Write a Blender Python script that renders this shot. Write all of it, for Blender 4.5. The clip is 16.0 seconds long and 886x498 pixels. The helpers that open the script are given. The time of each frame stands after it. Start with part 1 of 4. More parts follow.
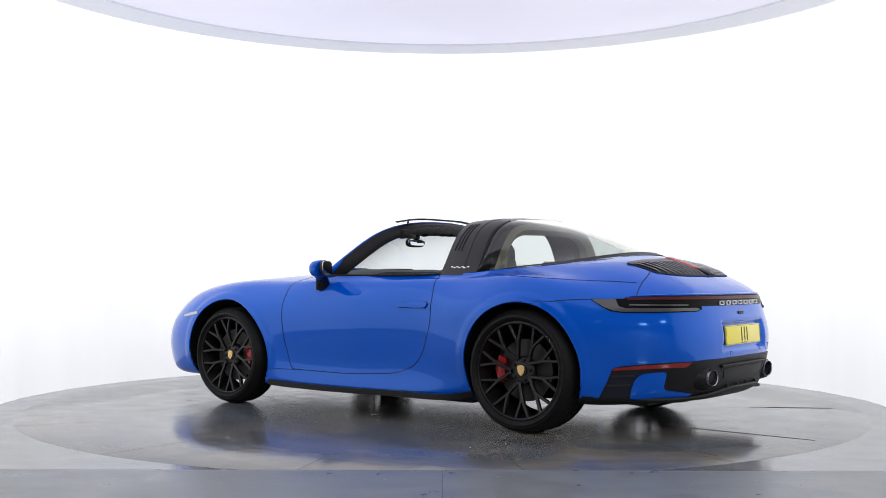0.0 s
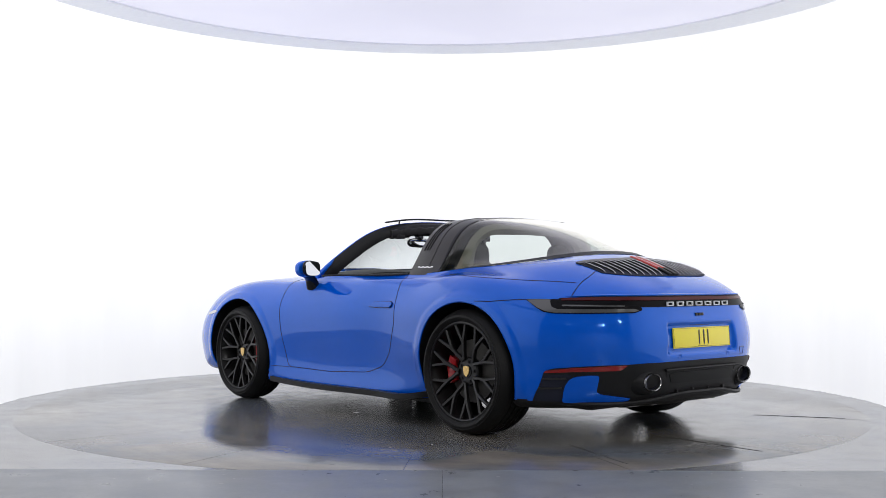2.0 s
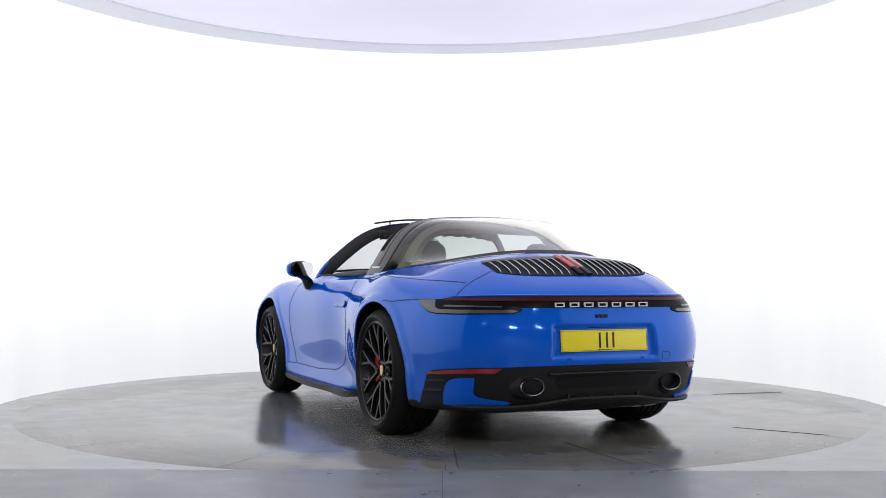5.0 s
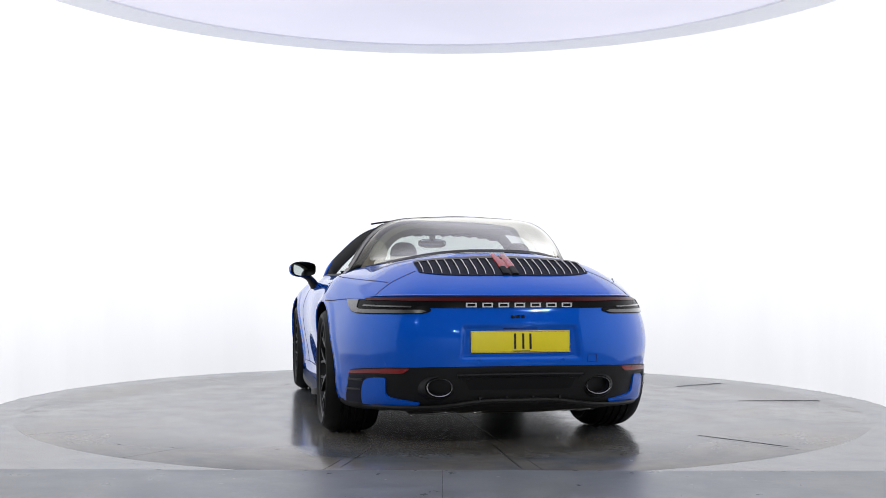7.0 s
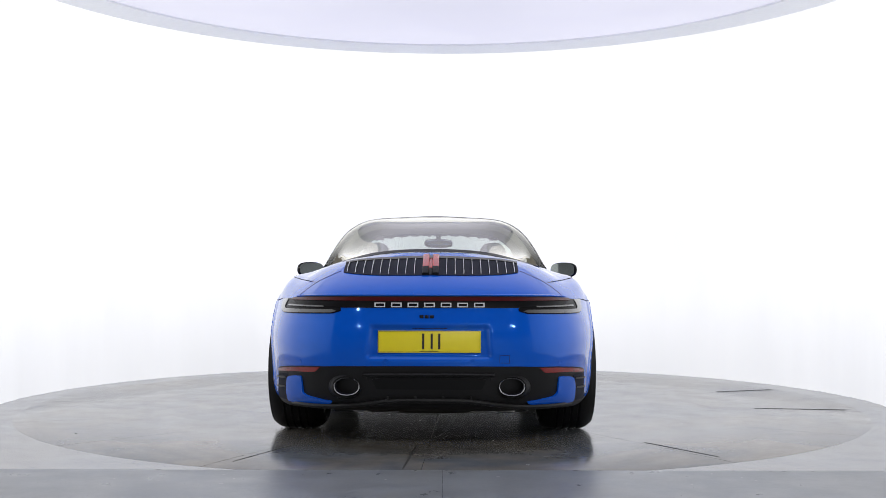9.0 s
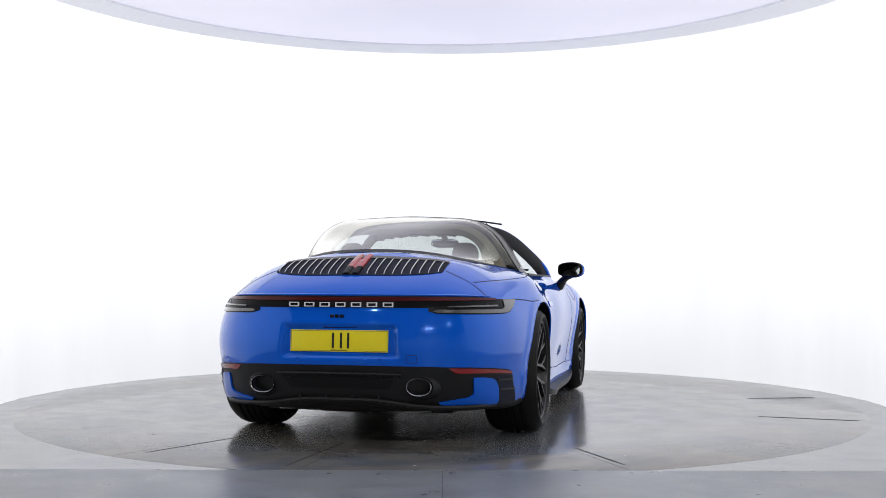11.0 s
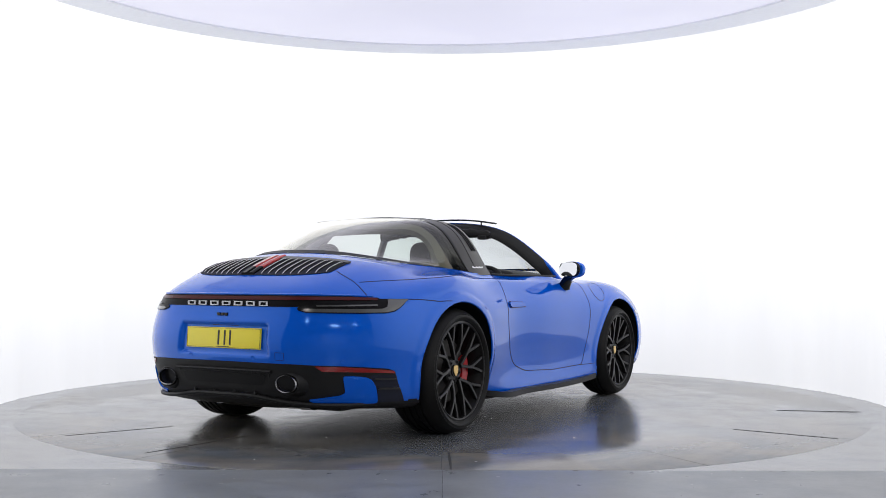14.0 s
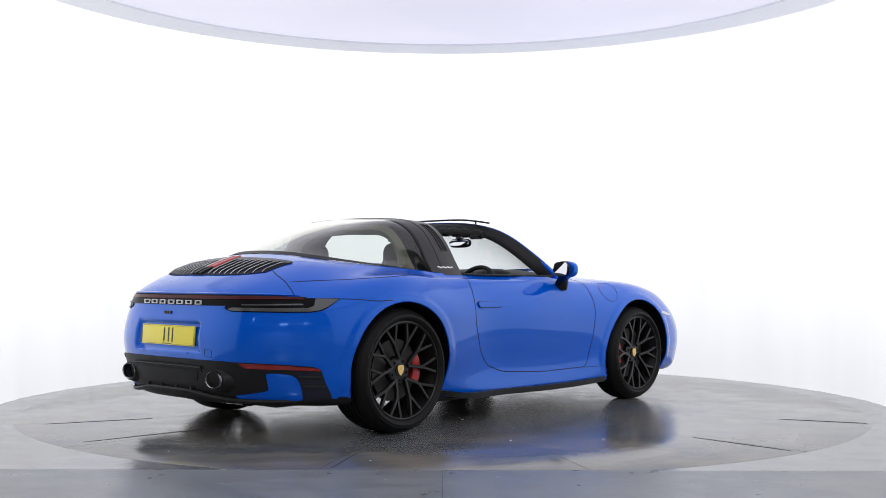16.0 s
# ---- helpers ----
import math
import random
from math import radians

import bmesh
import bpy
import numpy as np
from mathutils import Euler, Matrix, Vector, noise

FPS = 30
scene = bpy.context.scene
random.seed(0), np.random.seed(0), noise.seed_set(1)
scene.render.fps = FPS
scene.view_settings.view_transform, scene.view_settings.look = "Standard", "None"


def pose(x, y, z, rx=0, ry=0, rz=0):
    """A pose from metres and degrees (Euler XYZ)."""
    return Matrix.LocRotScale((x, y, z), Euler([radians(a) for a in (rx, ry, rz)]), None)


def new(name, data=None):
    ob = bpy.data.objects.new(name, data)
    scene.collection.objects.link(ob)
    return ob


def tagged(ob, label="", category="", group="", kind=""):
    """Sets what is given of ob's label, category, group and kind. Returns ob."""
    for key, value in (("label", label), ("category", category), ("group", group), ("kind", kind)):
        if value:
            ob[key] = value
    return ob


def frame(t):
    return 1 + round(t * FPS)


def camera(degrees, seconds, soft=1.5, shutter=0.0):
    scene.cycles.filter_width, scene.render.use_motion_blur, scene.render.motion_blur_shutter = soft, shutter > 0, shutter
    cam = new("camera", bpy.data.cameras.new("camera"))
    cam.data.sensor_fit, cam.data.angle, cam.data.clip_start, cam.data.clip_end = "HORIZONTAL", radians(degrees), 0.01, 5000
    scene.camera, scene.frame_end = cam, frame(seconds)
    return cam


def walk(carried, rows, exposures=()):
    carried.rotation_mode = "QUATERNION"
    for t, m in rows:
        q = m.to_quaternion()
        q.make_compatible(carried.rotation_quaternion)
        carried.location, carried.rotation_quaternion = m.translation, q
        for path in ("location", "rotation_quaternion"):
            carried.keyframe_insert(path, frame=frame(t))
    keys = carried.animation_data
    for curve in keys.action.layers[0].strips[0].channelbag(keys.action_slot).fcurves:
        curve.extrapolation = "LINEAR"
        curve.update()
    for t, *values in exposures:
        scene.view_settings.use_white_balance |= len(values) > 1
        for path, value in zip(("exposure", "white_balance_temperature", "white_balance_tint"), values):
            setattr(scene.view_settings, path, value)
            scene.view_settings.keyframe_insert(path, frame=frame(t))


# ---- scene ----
from mathutils.bvhtree import BVHTree
# The camera stands still before a turntable whose axis is the world's origin.
cam = camera(44.52, 16.0, soft=0.75)
EYE = (0.0, -7.693, 0.887)
STAND = Matrix.Translation(EYE) @ pose(0, 0, 0, 90 + 1.519, 0, -0.013) @ pose(0, 0, 0, 0, 0, 0.13)
walk(cam, [(0.0, STAND), (16.0, STAND)], exposures=[(0.0, 0.0), (16.0, 0.0)])

# ---- light ----
WALL_LIGHT, PANEL_LIGHT = 0.88, 0.80
world = bpy.data.worlds.new("hall")
scene.world = world
world.use_nodes = True
world.node_tree.nodes["Background"].inputs[0].default_value = (0.30, 0.32, 0.36, 1)
world.node_tree.nodes["Background"].inputs[1].default_value = 0.25


# ---- materials ----
def material(name, colour, rough=0.5, metal=0.0, coat=0.0, vary=0.0, scale=6.0, bump=0.0, bump_scale=60.0, rough_vary=0.0, glow=0.0, spec=0.5):
    m = bpy.data.materials.new(name)
    m.use_nodes = True
    nt = m.node_tree
    b = nt.nodes["Principled BSDF"]
    b.inputs["Base Color"].default_value = (*colour, 1)
    b.inputs["Roughness"].default_value = rough
    b.inputs["Metallic"].default_value = metal
    b.inputs["Coat Weight"].default_value = coat
    b.inputs["Coat Roughness"].default_value = 0.03
    b.inputs["Specular IOR Level"].default_value = spec
    if glow:
        b.inputs["Emission Color"].default_value = (*colour, 1)
        b.inputs["Emission Strength"].default_value = glow
    if vary or bump or rough_vary:
        tc = nt.nodes.new("ShaderNodeTexCoord")
    if vary or rough_vary:
        big, small = nt.nodes.new("ShaderNodeTexNoise"), nt.nodes.new("ShaderNodeTexNoise")
        big.inputs["Scale"].default_value, small.inputs["Scale"].default_value = scale, scale * 9
        big.inputs["Detail"].default_value = small.inputs["Detail"].default_value = 5
        mix = nt.nodes.new("ShaderNodeMath")
        mix.operation = "ADD"
        for i, n in enumerate((big, small)):
            nt.links.new(tc.outputs["Object"], n.inputs["Vector"])
            nt.links.new(n.outputs["Fac"], mix.inputs[i])
    if vary:
        ramp = nt.nodes.new("ShaderNodeMapRange")
        ramp.inputs["From Min"].default_value, ramp.inputs["From Max"].default_value = 0.6, 1.4
        ramp.inputs["To Min"].default_value, ramp.inputs["To Max"].default_value = 1 - vary, 1 + vary
        nt.links.new(mix.outputs[0], ramp.inputs["Value"])
        mul = nt.nodes.new("ShaderNodeVectorMath")
        mul.operation = "SCALE"
        mul.inputs[0].default_value = colour
        nt.links.new(ramp.outputs[0], mul.inputs["Scale"])
        nt.links.new(mul.outputs[0], b.inputs["Base Color"])
    if rough_vary:
        rr = nt.nodes.new("ShaderNodeMapRange")
        rr.inputs["From Min"].default_value, rr.inputs["From Max"].default_value = 0.6, 1.4
        rr.inputs["To Min"].default_value, rr.inputs["To Max"].default_value = max(rough - rough_vary, 0.02), rough + rough_vary
        nt.links.new(mix.outputs[0], rr.inputs["Value"])
        nt.links.new(rr.outputs[0], b.inputs["Roughness"])
    if bump:
        n = nt.nodes.new("ShaderNodeTexNoise")
        n.inputs["Scale"].default_value, n.inputs["Detail"].default_value = bump_scale, 4
        nt.links.new(tc.outputs["Object"], n.inputs["Vector"])
        bn = nt.nodes.new("ShaderNodeBump")
        bn.inputs["Strength"].default_value, bn.inputs["Distance"].default_value = bump, 0.01
        nt.links.new(n.outputs["Fac"], bn.inputs["Height"])
        nt.links.new(bn.outputs["Normal"], b.inputs["Normal"])
    return m


def glass(name, colour, sheets=1.65):
    """A thin pane: clear straight through, with the gloss of both its faces."""
    m = bpy.data.materials.new(name)
    m.use_nodes = True
    nt = m.node_tree
    nt.nodes.remove(nt.nodes["Principled BSDF"])
    clear, gloss, mix, edge, power, fac = (nt.nodes.new("ShaderNode" + n) for n in ("BsdfTransparent", "BsdfGlossy", "MixShader", "LayerWeight", "Math", "Math"))
    clear.inputs["Color"].default_value = (*colour, 1)
    gloss.inputs["Roughness"].default_value = 0.02
    gloss.inputs["Color"].default_value = (1.0, 0.985, 0.93, 1)
    edge.inputs["Blend"].default_value = 0.5
    power.operation, fac.operation, fac.use_clamp = "POWER", "MULTIPLY_ADD", True
    power.inputs[1].default_value, fac.inputs[1].default_value, fac.inputs[2].default_value = 5.0, 0.96 * sheets, 0.04 * sheets
    nt.links.new(edge.outputs["Facing"], power.inputs[0])
    nt.links.new(power.outputs[0], fac.inputs[0])
    nt.links.new(fac.outputs[0], mix.inputs[0])
    nt.links.new(clear.outputs[0], mix.inputs[1])
    nt.links.new(gloss.outputs[0], mix.inputs[2])
    nt.links.new(mix.outputs[0], nt.nodes["Material Output"].inputs["Surface"])
    return m


def lit_fabric(name, colour, strength, scale, foot=1.0, ends=1.0):
    """Back-lit white fabric: a soft glow that varies a little from fold to fold."""
    m = bpy.data.materials.new(name)
    m.use_nodes = True
    nt = m.node_tree
    b = nt.nodes["Principled BSDF"]
    b.inputs["Base Color"].default_value = (0.35, 0.35, 0.35, 1)
    b.inputs["Roughness"].default_value = 0.9
    tc, mp, n, r = (nt.nodes.new("ShaderNode" + k) for k in ("TexCoord", "Mapping", "TexNoise", "MapRange"))
    mp.inputs["Scale"].default_value = scale
    n.inputs["Scale"].default_value, n.inputs["Detail"].default_value = 1.0, 3
    r.inputs["From Min"].default_value, r.inputs["From Max"].default_value = 0.35, 0.65
    r.inputs["To Min"].default_value, r.inputs["To Max"].default_value = strength * 0.93, strength * 1.05
    nt.links.new(tc.outputs["Object"], mp.inputs["Vector"])
    nt.links.new(mp.outputs[0], n.inputs["Vector"])
    nt.links.new(n.outputs["Fac"], r.inputs["Value"])
    b.inputs["Emission Color"].default_value = (*colour, 1)
    # shade towards the foot is painted into the glow of the fabric
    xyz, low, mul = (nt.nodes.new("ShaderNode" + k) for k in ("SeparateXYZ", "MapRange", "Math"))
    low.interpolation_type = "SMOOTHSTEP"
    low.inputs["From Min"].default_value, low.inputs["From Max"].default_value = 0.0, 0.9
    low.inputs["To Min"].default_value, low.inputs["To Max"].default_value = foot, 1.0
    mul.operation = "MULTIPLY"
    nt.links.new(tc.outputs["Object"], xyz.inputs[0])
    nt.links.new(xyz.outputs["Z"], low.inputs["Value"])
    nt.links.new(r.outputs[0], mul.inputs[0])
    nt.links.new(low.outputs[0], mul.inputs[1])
    # a fade towards the hall is painted into the glow of the unseen flanks
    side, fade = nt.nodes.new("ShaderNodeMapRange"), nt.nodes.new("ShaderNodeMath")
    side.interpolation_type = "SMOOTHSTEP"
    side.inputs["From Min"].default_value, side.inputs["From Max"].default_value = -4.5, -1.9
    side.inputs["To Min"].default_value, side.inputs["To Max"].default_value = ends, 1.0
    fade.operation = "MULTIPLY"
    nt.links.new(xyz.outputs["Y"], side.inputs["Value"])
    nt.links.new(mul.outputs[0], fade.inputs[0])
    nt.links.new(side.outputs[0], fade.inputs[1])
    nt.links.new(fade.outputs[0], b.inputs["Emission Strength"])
    return m


PAINT = material("blue_paint", (0.001, 0.104, 0.66), rough=0.04, coat=0.4, vary=0.03, scale=3, spec=1.0)
PAINT.node_tree.nodes["Principled BSDF"].inputs["Specular Tint"].default_value = (0.16, 0.46, 1.0, 1)
GAP = material("shut_line", (0.004, 0.006, 0.02), rough=0.8)
BLACK_SATIN = material("satin_black", (0.006, 0.006, 0.007), rough=0.42, spec=0.25, vary=0.12, scale=8)
BLACK_PLASTIC = material("black_plastic", (0.011, 0.011, 0.012), rough=0.48, spec=0.3, vary=0.15, scale=14, bump=0.08, bump_scale=400)
BLACK_GLOSS = material("gloss_black", (0.005, 0.005, 0.006), rough=0.14, spec=0.4)
BAR_BLACK = material("bar_black", (0.024, 0.0215, 0.0195), rough=0.38, coat=0.15, spec=0.4, vary=0.06, scale=6)
RUBBER = material("tyre_rubber", (0.007, 0.007, 0.007), rough=0.55, spec=0.22, vary=0.25, scale=12, bump=0.1, bump_scale=120)
RIM_BLACK = material("rim_black", (0.0085, 0.0085, 0.009), rough=0.33, spec=0.40, vary=0.12, scale=10)
RED_CALIPER = material("red_caliper", (0.42, 0.008, 0.012), rough=0.35, coat=0.3)
DISC_STEEL = material("disc_steel", (0.035, 0.033, 0.030), rough=0.45, metal=0.6, vary=0.35, scale=20)
CHROME = material("chrome", (0.75, 0.75, 0.76), rough=0.12, metal=1.0)
DARK_CHROME = material("dark_steel", (0.34, 0.34, 0.345), rough=0.22, metal=1.0)
GOLD = material("gold_crest", (0.75, 0.52, 0.2), rough=0.3, metal=0.8, vary=0.25, scale=70)
LEATHER = material("black_leather", (0.012, 0.012, 0.0125), rough=0.55, spec=0.35, vary=0.15, scale=20, bump=0.1, bump_scale=250)
YELLOW = material("plate_yellow", (0.93, 0.78, 0.013), rough=0.28, coat=0.6, vary=0.03, scale=20)
# lining's own tone, lightened to carry part of the haze on the rear glass
LINING = material("woven_lining", (0.23, 0.213, 0.168), rough=0.85, spec=0.2, vary=0.15, scale=20, bump=0.1, bump_scale=300)
SLAT_GREY = material("grey_plastic", (0.022, 0.022, 0.023), rough=0.35, vary=0.1, scale=20)
INK = material("black_ink", (0.01, 0.01, 0.01), rough=0.4)
WHITE_LETTER = material("white_letter", (0.82, 0.83, 0.85), rough=0.25)
RED_LENS = material("red_lens", (0.27, 0.010, 0.010), rough=0.12, coat=1.0, vary=0.1, scale=30)
DARK_RED = material("dark_red_lens", (0.07, 0.007, 0.009), rough=0.2, spec=0.22)
# gloss of these two is cut to stand in for shade under the lid lip
SMOKE_LENS = material("smoked_lens", (0.006, 0.006, 0.007), rough=0.25, spec=0.08)
SHADED_BLACK = material("shaded_black", (0.005, 0.005, 0.006), rough=0.3, spec=0.08)
GREY_LENS = material("grey_lens", (0.065, 0.066, 0.064), rough=0.18, coat=1.0)
HEADLAMP = material("headlamp_lens", (0.55, 0.57, 0.6), rough=0.06, coat=1.0)
BRAKE_RED = material("red_plastic", (0.45, 0.022, 0.016), rough=0.25, coat=0.6)
MIRROR = material("mirror_glass", (0.75, 0.76, 0.78), rough=0.02, metal=1.0)
CLEAR_GLASS = glass("clear_glass", (0.86, 0.90, 0.885))
REAR_GLASS = glass("tinted_glass", (0.74, 0.80, 0.75), 2.15)


def worn_floor(name, colour, stain, rough, swirl, spec):
    """Sealed floor: warm stains, scoured rings about the axis and a patchy polish."""
    m = material(name, colour, rough=rough, spec=spec)
    nt = m.node_tree
    b = nt.nodes["Principled BSDF"]

    def node(kind, **values):
        n = nt.nodes.new("ShaderNode" + kind)
        for k, v in values.items():
            n.inputs[k.replace("_", " ")].default_value = v
        return n

    def span(source, low, high, to_low, to_high):
        r = node("MapRange", From_Min=low, From_Max=high, To_Min=to_low, To_Max=to_high)
        nt.links.new(source, r.inputs["Value"])
        return r.outputs[0]

    tc, xyz, polar = node("TexCoord"), node("SeparateXYZ"), node("CombineXYZ")
    nt.links.new(tc.outputs["Object"], xyz.inputs[0])
    length = node("VectorMath")
    length.operation = "LENGTH"
    nt.links.new(tc.outputs["Object"], length.inputs[0])
    nt.links.new(length.outputs["Value"], polar.inputs[0])
    bend = node("VectorMath")
    bend.operation = "SCALE"
    bend.inputs["Scale"].default_value = 0.35
    nt.links.new(tc.outputs["Object"], bend.inputs[0])
    whole = node("VectorMath")
    nt.links.new(polar.outputs[0], whole.inputs[0])
    nt.links.new(bend.outputs[0], whole.inputs[1])
    rings, patches, grain, blot = node("TexNoise", Scale=7.0, Detail=6.0), node("TexNoise", Scale=1.3, Detail=5.0, Distortion=0.8), node("TexNoise", Scale=55.0, Detail=4.0), node("TexNoise", Scale=4.5, Detail=6.0, Roughness=0.7)
    nt.links.new(whole.outputs[0], rings.inputs["Vector"])
    for n in (patches, grain, blot):
        nt.links.new(tc.outputs["Object"], n.inputs["Vector"])
    tint = node("Mix")
    tint.data_type = "RGBA"
    tint.inputs[6].default_value, tint.inputs[7].default_value = (*colour, 1), (*stain, 1)
    nt.links.new(span(patches.outputs["Fac"], 0.40, 0.62, 0.0, 1.0), tint.inputs[0])
    level = None
    for src, amount in ((rings, swirl), (grain, 0.04), (blot, 0.12)):
        v = span(src.outputs["Fac"], 0.3, 0.7, 1 - amount, 1 + amount)
        if level is None:
            level = v
        else:
            mul = node("Math")
            mul.operation = "MULTIPLY"
            nt.links.new(level, mul.inputs[0])
            nt.links.new(v, mul.inputs[1])
            level = mul.outputs[0]
    scale = node("VectorMath")
    scale.operation = "SCALE"
    nt.links.new(tint.outputs[2], scale.inputs[0])
    nt.links.new(level, scale.inputs["Scale"])
    nt.links.new(scale.outputs[0], b.inputs["Base Color"])
    nt.links.new(span(blot.outputs["Fac"], 0.3, 0.7, rough * 0.75, rough * 1.35), b.inputs["Roughness"])
    bump = node("Bump", Strength=0.006, Distance=0.01)
    nt.links.new(blot.outputs["Fac"], bump.inputs["Height"])
    nt.links.new(bump.outputs[0], b.inputs["Normal"])
    return m


DISC_FLOOR = worn_floor("painted_disc", (0.122, 0.134, 0.150), (0.205, 0.187, 0.162), 0.175, 0.16, 1.0)
PALE_FLOOR = worn_floor("pale_concrete", (0.165, 0.177, 0.198), (0.195, 0.190, 0.186), 0.17, 0.05, 1.0)
GREY_FLOOR = worn_floor("grey_concrete", (0.212, 0.231, 0.257), (0.225, 0.236, 0.250), 0.33, 0.03, 0.5)
SEAM = material("dark_seam", (0.03, 0.03, 0.03), rough=0.8)
SCUFF = material("white_scuff", (0.5, 0.5, 0.5), rough=0.5)
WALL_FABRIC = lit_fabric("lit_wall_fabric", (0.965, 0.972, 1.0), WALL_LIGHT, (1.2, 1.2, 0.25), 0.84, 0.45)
PANEL_FABRIC = lit_fabric("lit_ceiling_fabric", (0.835, 0.83, 1.0), PANEL_LIGHT * 0.9, (0.5, 0.5, 0.5))
FRAME_PAINT = material("white_frame", (0.93, 0.94, 0.97), rough=0.45, vary=0.03, scale=3)
HALL_PAINT = material("hall_paint", (0.42, 0.43, 0.46), rough=0.8, vary=0.06, scale=1)


# ---- mesh helpers ----
def finish(name, bm, mat, smooth=True, angle=40):
    me = bpy.data.meshes.new(name)
    bmesh.ops.recalc_face_normals(bm, faces=bm.faces)
    bm.to_mesh(me)
    bm.free()
    me.materials.append(mat)
    if smooth:
        for p in me.polygons:
            p.use_smooth = True
        me.set_sharp_from_angle(angle=radians(angle))
    return me


def thing(name, bm, mat, label, category, group="", kind="", smooth=True):
    return tagged(new(name, finish(name, bm, mat, smooth)), label, category, group, kind)


def part(name, bm, mat, parent, label="", m=None, smooth=True, angle=40):
    ob = new(name, finish(name, bm, mat, smooth, angle))
    ob.parent = parent
    if m is not None:
        ob.matrix_basis = m
    return tagged(ob, label)


def grid_faces(bm, rows, close_u=False, close_v=False):
    """Quads between rows of points."""
    vs = [[bm.verts.new(p) for p in r] for r in rows]
    nu, nv = len(vs), len(vs[0])
    for i in range(nu if close_u else nu - 1):
        for j in range(nv if close_v else nv - 1):
            a, b, c, d = vs[i][j], vs[(i + 1) % nu][j], vs[(i + 1) % nu][(j + 1) % nv], vs[i][(j + 1) % nv]
            bm.faces.new((a, b, c, d))
    return vs


def spline(t, p, ts):
    """Natural cubic spline through p at t, at ts; p may hold vectors."""
    t, p, ts = np.asarray(t, float), np.asarray(p, float), np.asarray(ts, float)
    n, h = len(t), np.diff(t)
    a = np.eye(n)
    r = np.zeros_like(p)
    for i in range(1, n - 1):
        a[i, i - 1:i + 2] = h[i - 1], 2 * (h[i - 1] + h[i]), h[i]
        r[i] = 6 * ((p[i + 1] - p[i]) / h[i] - (p[i] - p[i - 1]) / h[i - 1])
    k = np.linalg.solve(a, r.reshape(n, -1)).reshape(p.shape)
    i = np.clip(np.searchsorted(t, ts) - 1, 0, n - 2)
    sh = (-1,) + (1,) * (p.ndim - 1)
    hi, w = h[i].reshape(sh), ((ts - t[i]) / h[i]).reshape(sh)
    v = 1 - w
    return v * p[i] + w * p[i + 1] + hi * hi / 6 * ((v ** 3 - v) * k[i] + (w ** 3 - w) * k[i + 1])


def path(points, n):
    """n points of a smooth curve through the given ones."""
    p = np.asarray(points, float)
    t = np.concatenate([[0], np.cumsum(np.linalg.norm(np.diff(p, axis=0), axis=1))])
    return spline(t, p, np.linspace(0, t[-1], n))


def sweep(bm, pts, section, up=(0, 0, 1), caps=True):
    """A section, points (a, b) to the side and up, along a line; section may be a function of 0..1."""
    pts = [Vector(p) for p in pts]
    rings = []
    for i, p in enumerate(pts):
        d = (pts[min(i + 1, len(pts) - 1)] - pts[max(i - 1, 0)]).normalized()
        side = d.cross(Vector(up)).normalized()
        top = side.cross(d)
        s = section(i / (len(pts) - 1)) if callable(section) else section
        rings.append([p + side * a + top * b for a, b in s])
    vs = grid_faces(bm, rings, close_v=True)
    if caps:
        bm.faces.new(vs[0])
        bm.faces.new(vs[-1])


def oval(a, b, n=12, power=2.0):
    out = []
    for i in range(n):
        w = 2 * math.pi * i / n
        c, s = math.cos(w), math.sin(w)
        out.append((a * math.copysign(abs(c) ** (2 / power), c), b * math.copysign(abs(s) ** (2 / power), s)))
    return out


def lathe(bm, profile, n=64, axis="y", close=False):
    """Turn a profile of (radius, along) about an axis."""
    rows = []
    for i in range(n):
        w = 2 * math.pi * i / n
        rows.append([{"y": (r * math.cos(w), a, r * math.sin(w)), "z": (r * math.cos(w), r * math.sin(w), a)}[axis] for r, a in profile])
    return grid_faces(bm, rows, close_u=True, close_v=close)


def block(bm, x0, x1, y0, y1, z0, z1, bevel=0.0, segments=2):
    r = bmesh.ops.create_cube(bm, size=1.0)
    for v in r["verts"]:
        v.co = Vector(((x0 + x1) / 2 + v.co.x * (x1 - x0), (y0 + y1) / 2 + v.co.y * (y1 - y0), (z0 + z1) / 2 + v.co.z * (z1 - z0)))
    if bevel:
        es = list({e for v in r["verts"] for e in v.link_edges})
        bmesh.ops.bevel(bm, geom=es, offset=bevel, segments=segments, profile=0.6, affect="EDGES")


def ball(bm, centre, radii, n=20, power=2.4, turn=(0, 0, 0)):
    r = bmesh.ops.create_uvsphere(bm, u_segments=n, v_segments=n // 2 + 2, radius=1.0)
    e = Euler([radians(a) for a in turn]).to_matrix()
    for v in r["verts"]:
        k = sum(abs(c) ** power for c in v.co) ** (-1 / power)
        c = v.co * k
        v.co = Vector(centre) + e @ Vector((c.x * radii[0], c.y * radii[1], c.z * radii[2]))


# ---- the studio ----
def ring(bm, r0, r1, z, a0=0.0, a1=360.0, n=128, thick=0.0):
    full = a1 - a0 >= 360
    rows = []
    for i in range(n if full else n + 1):
        w = radians(a0 + (a1 - a0) * i / n)
        c, s = math.cos(w), math.sin(w)
        prof = [(r0, z), (r1, z), (r1, z - thick), (r0, z - thick)] if thick else [(r0, z), (r1, z)]
        rows.append([(r * c, r * s, h) for r, h in prof])
    grid_faces(bm, rows, close_u=full, close_v=bool(thick))


DISC_R, WALL_R = 2.83, 3.09


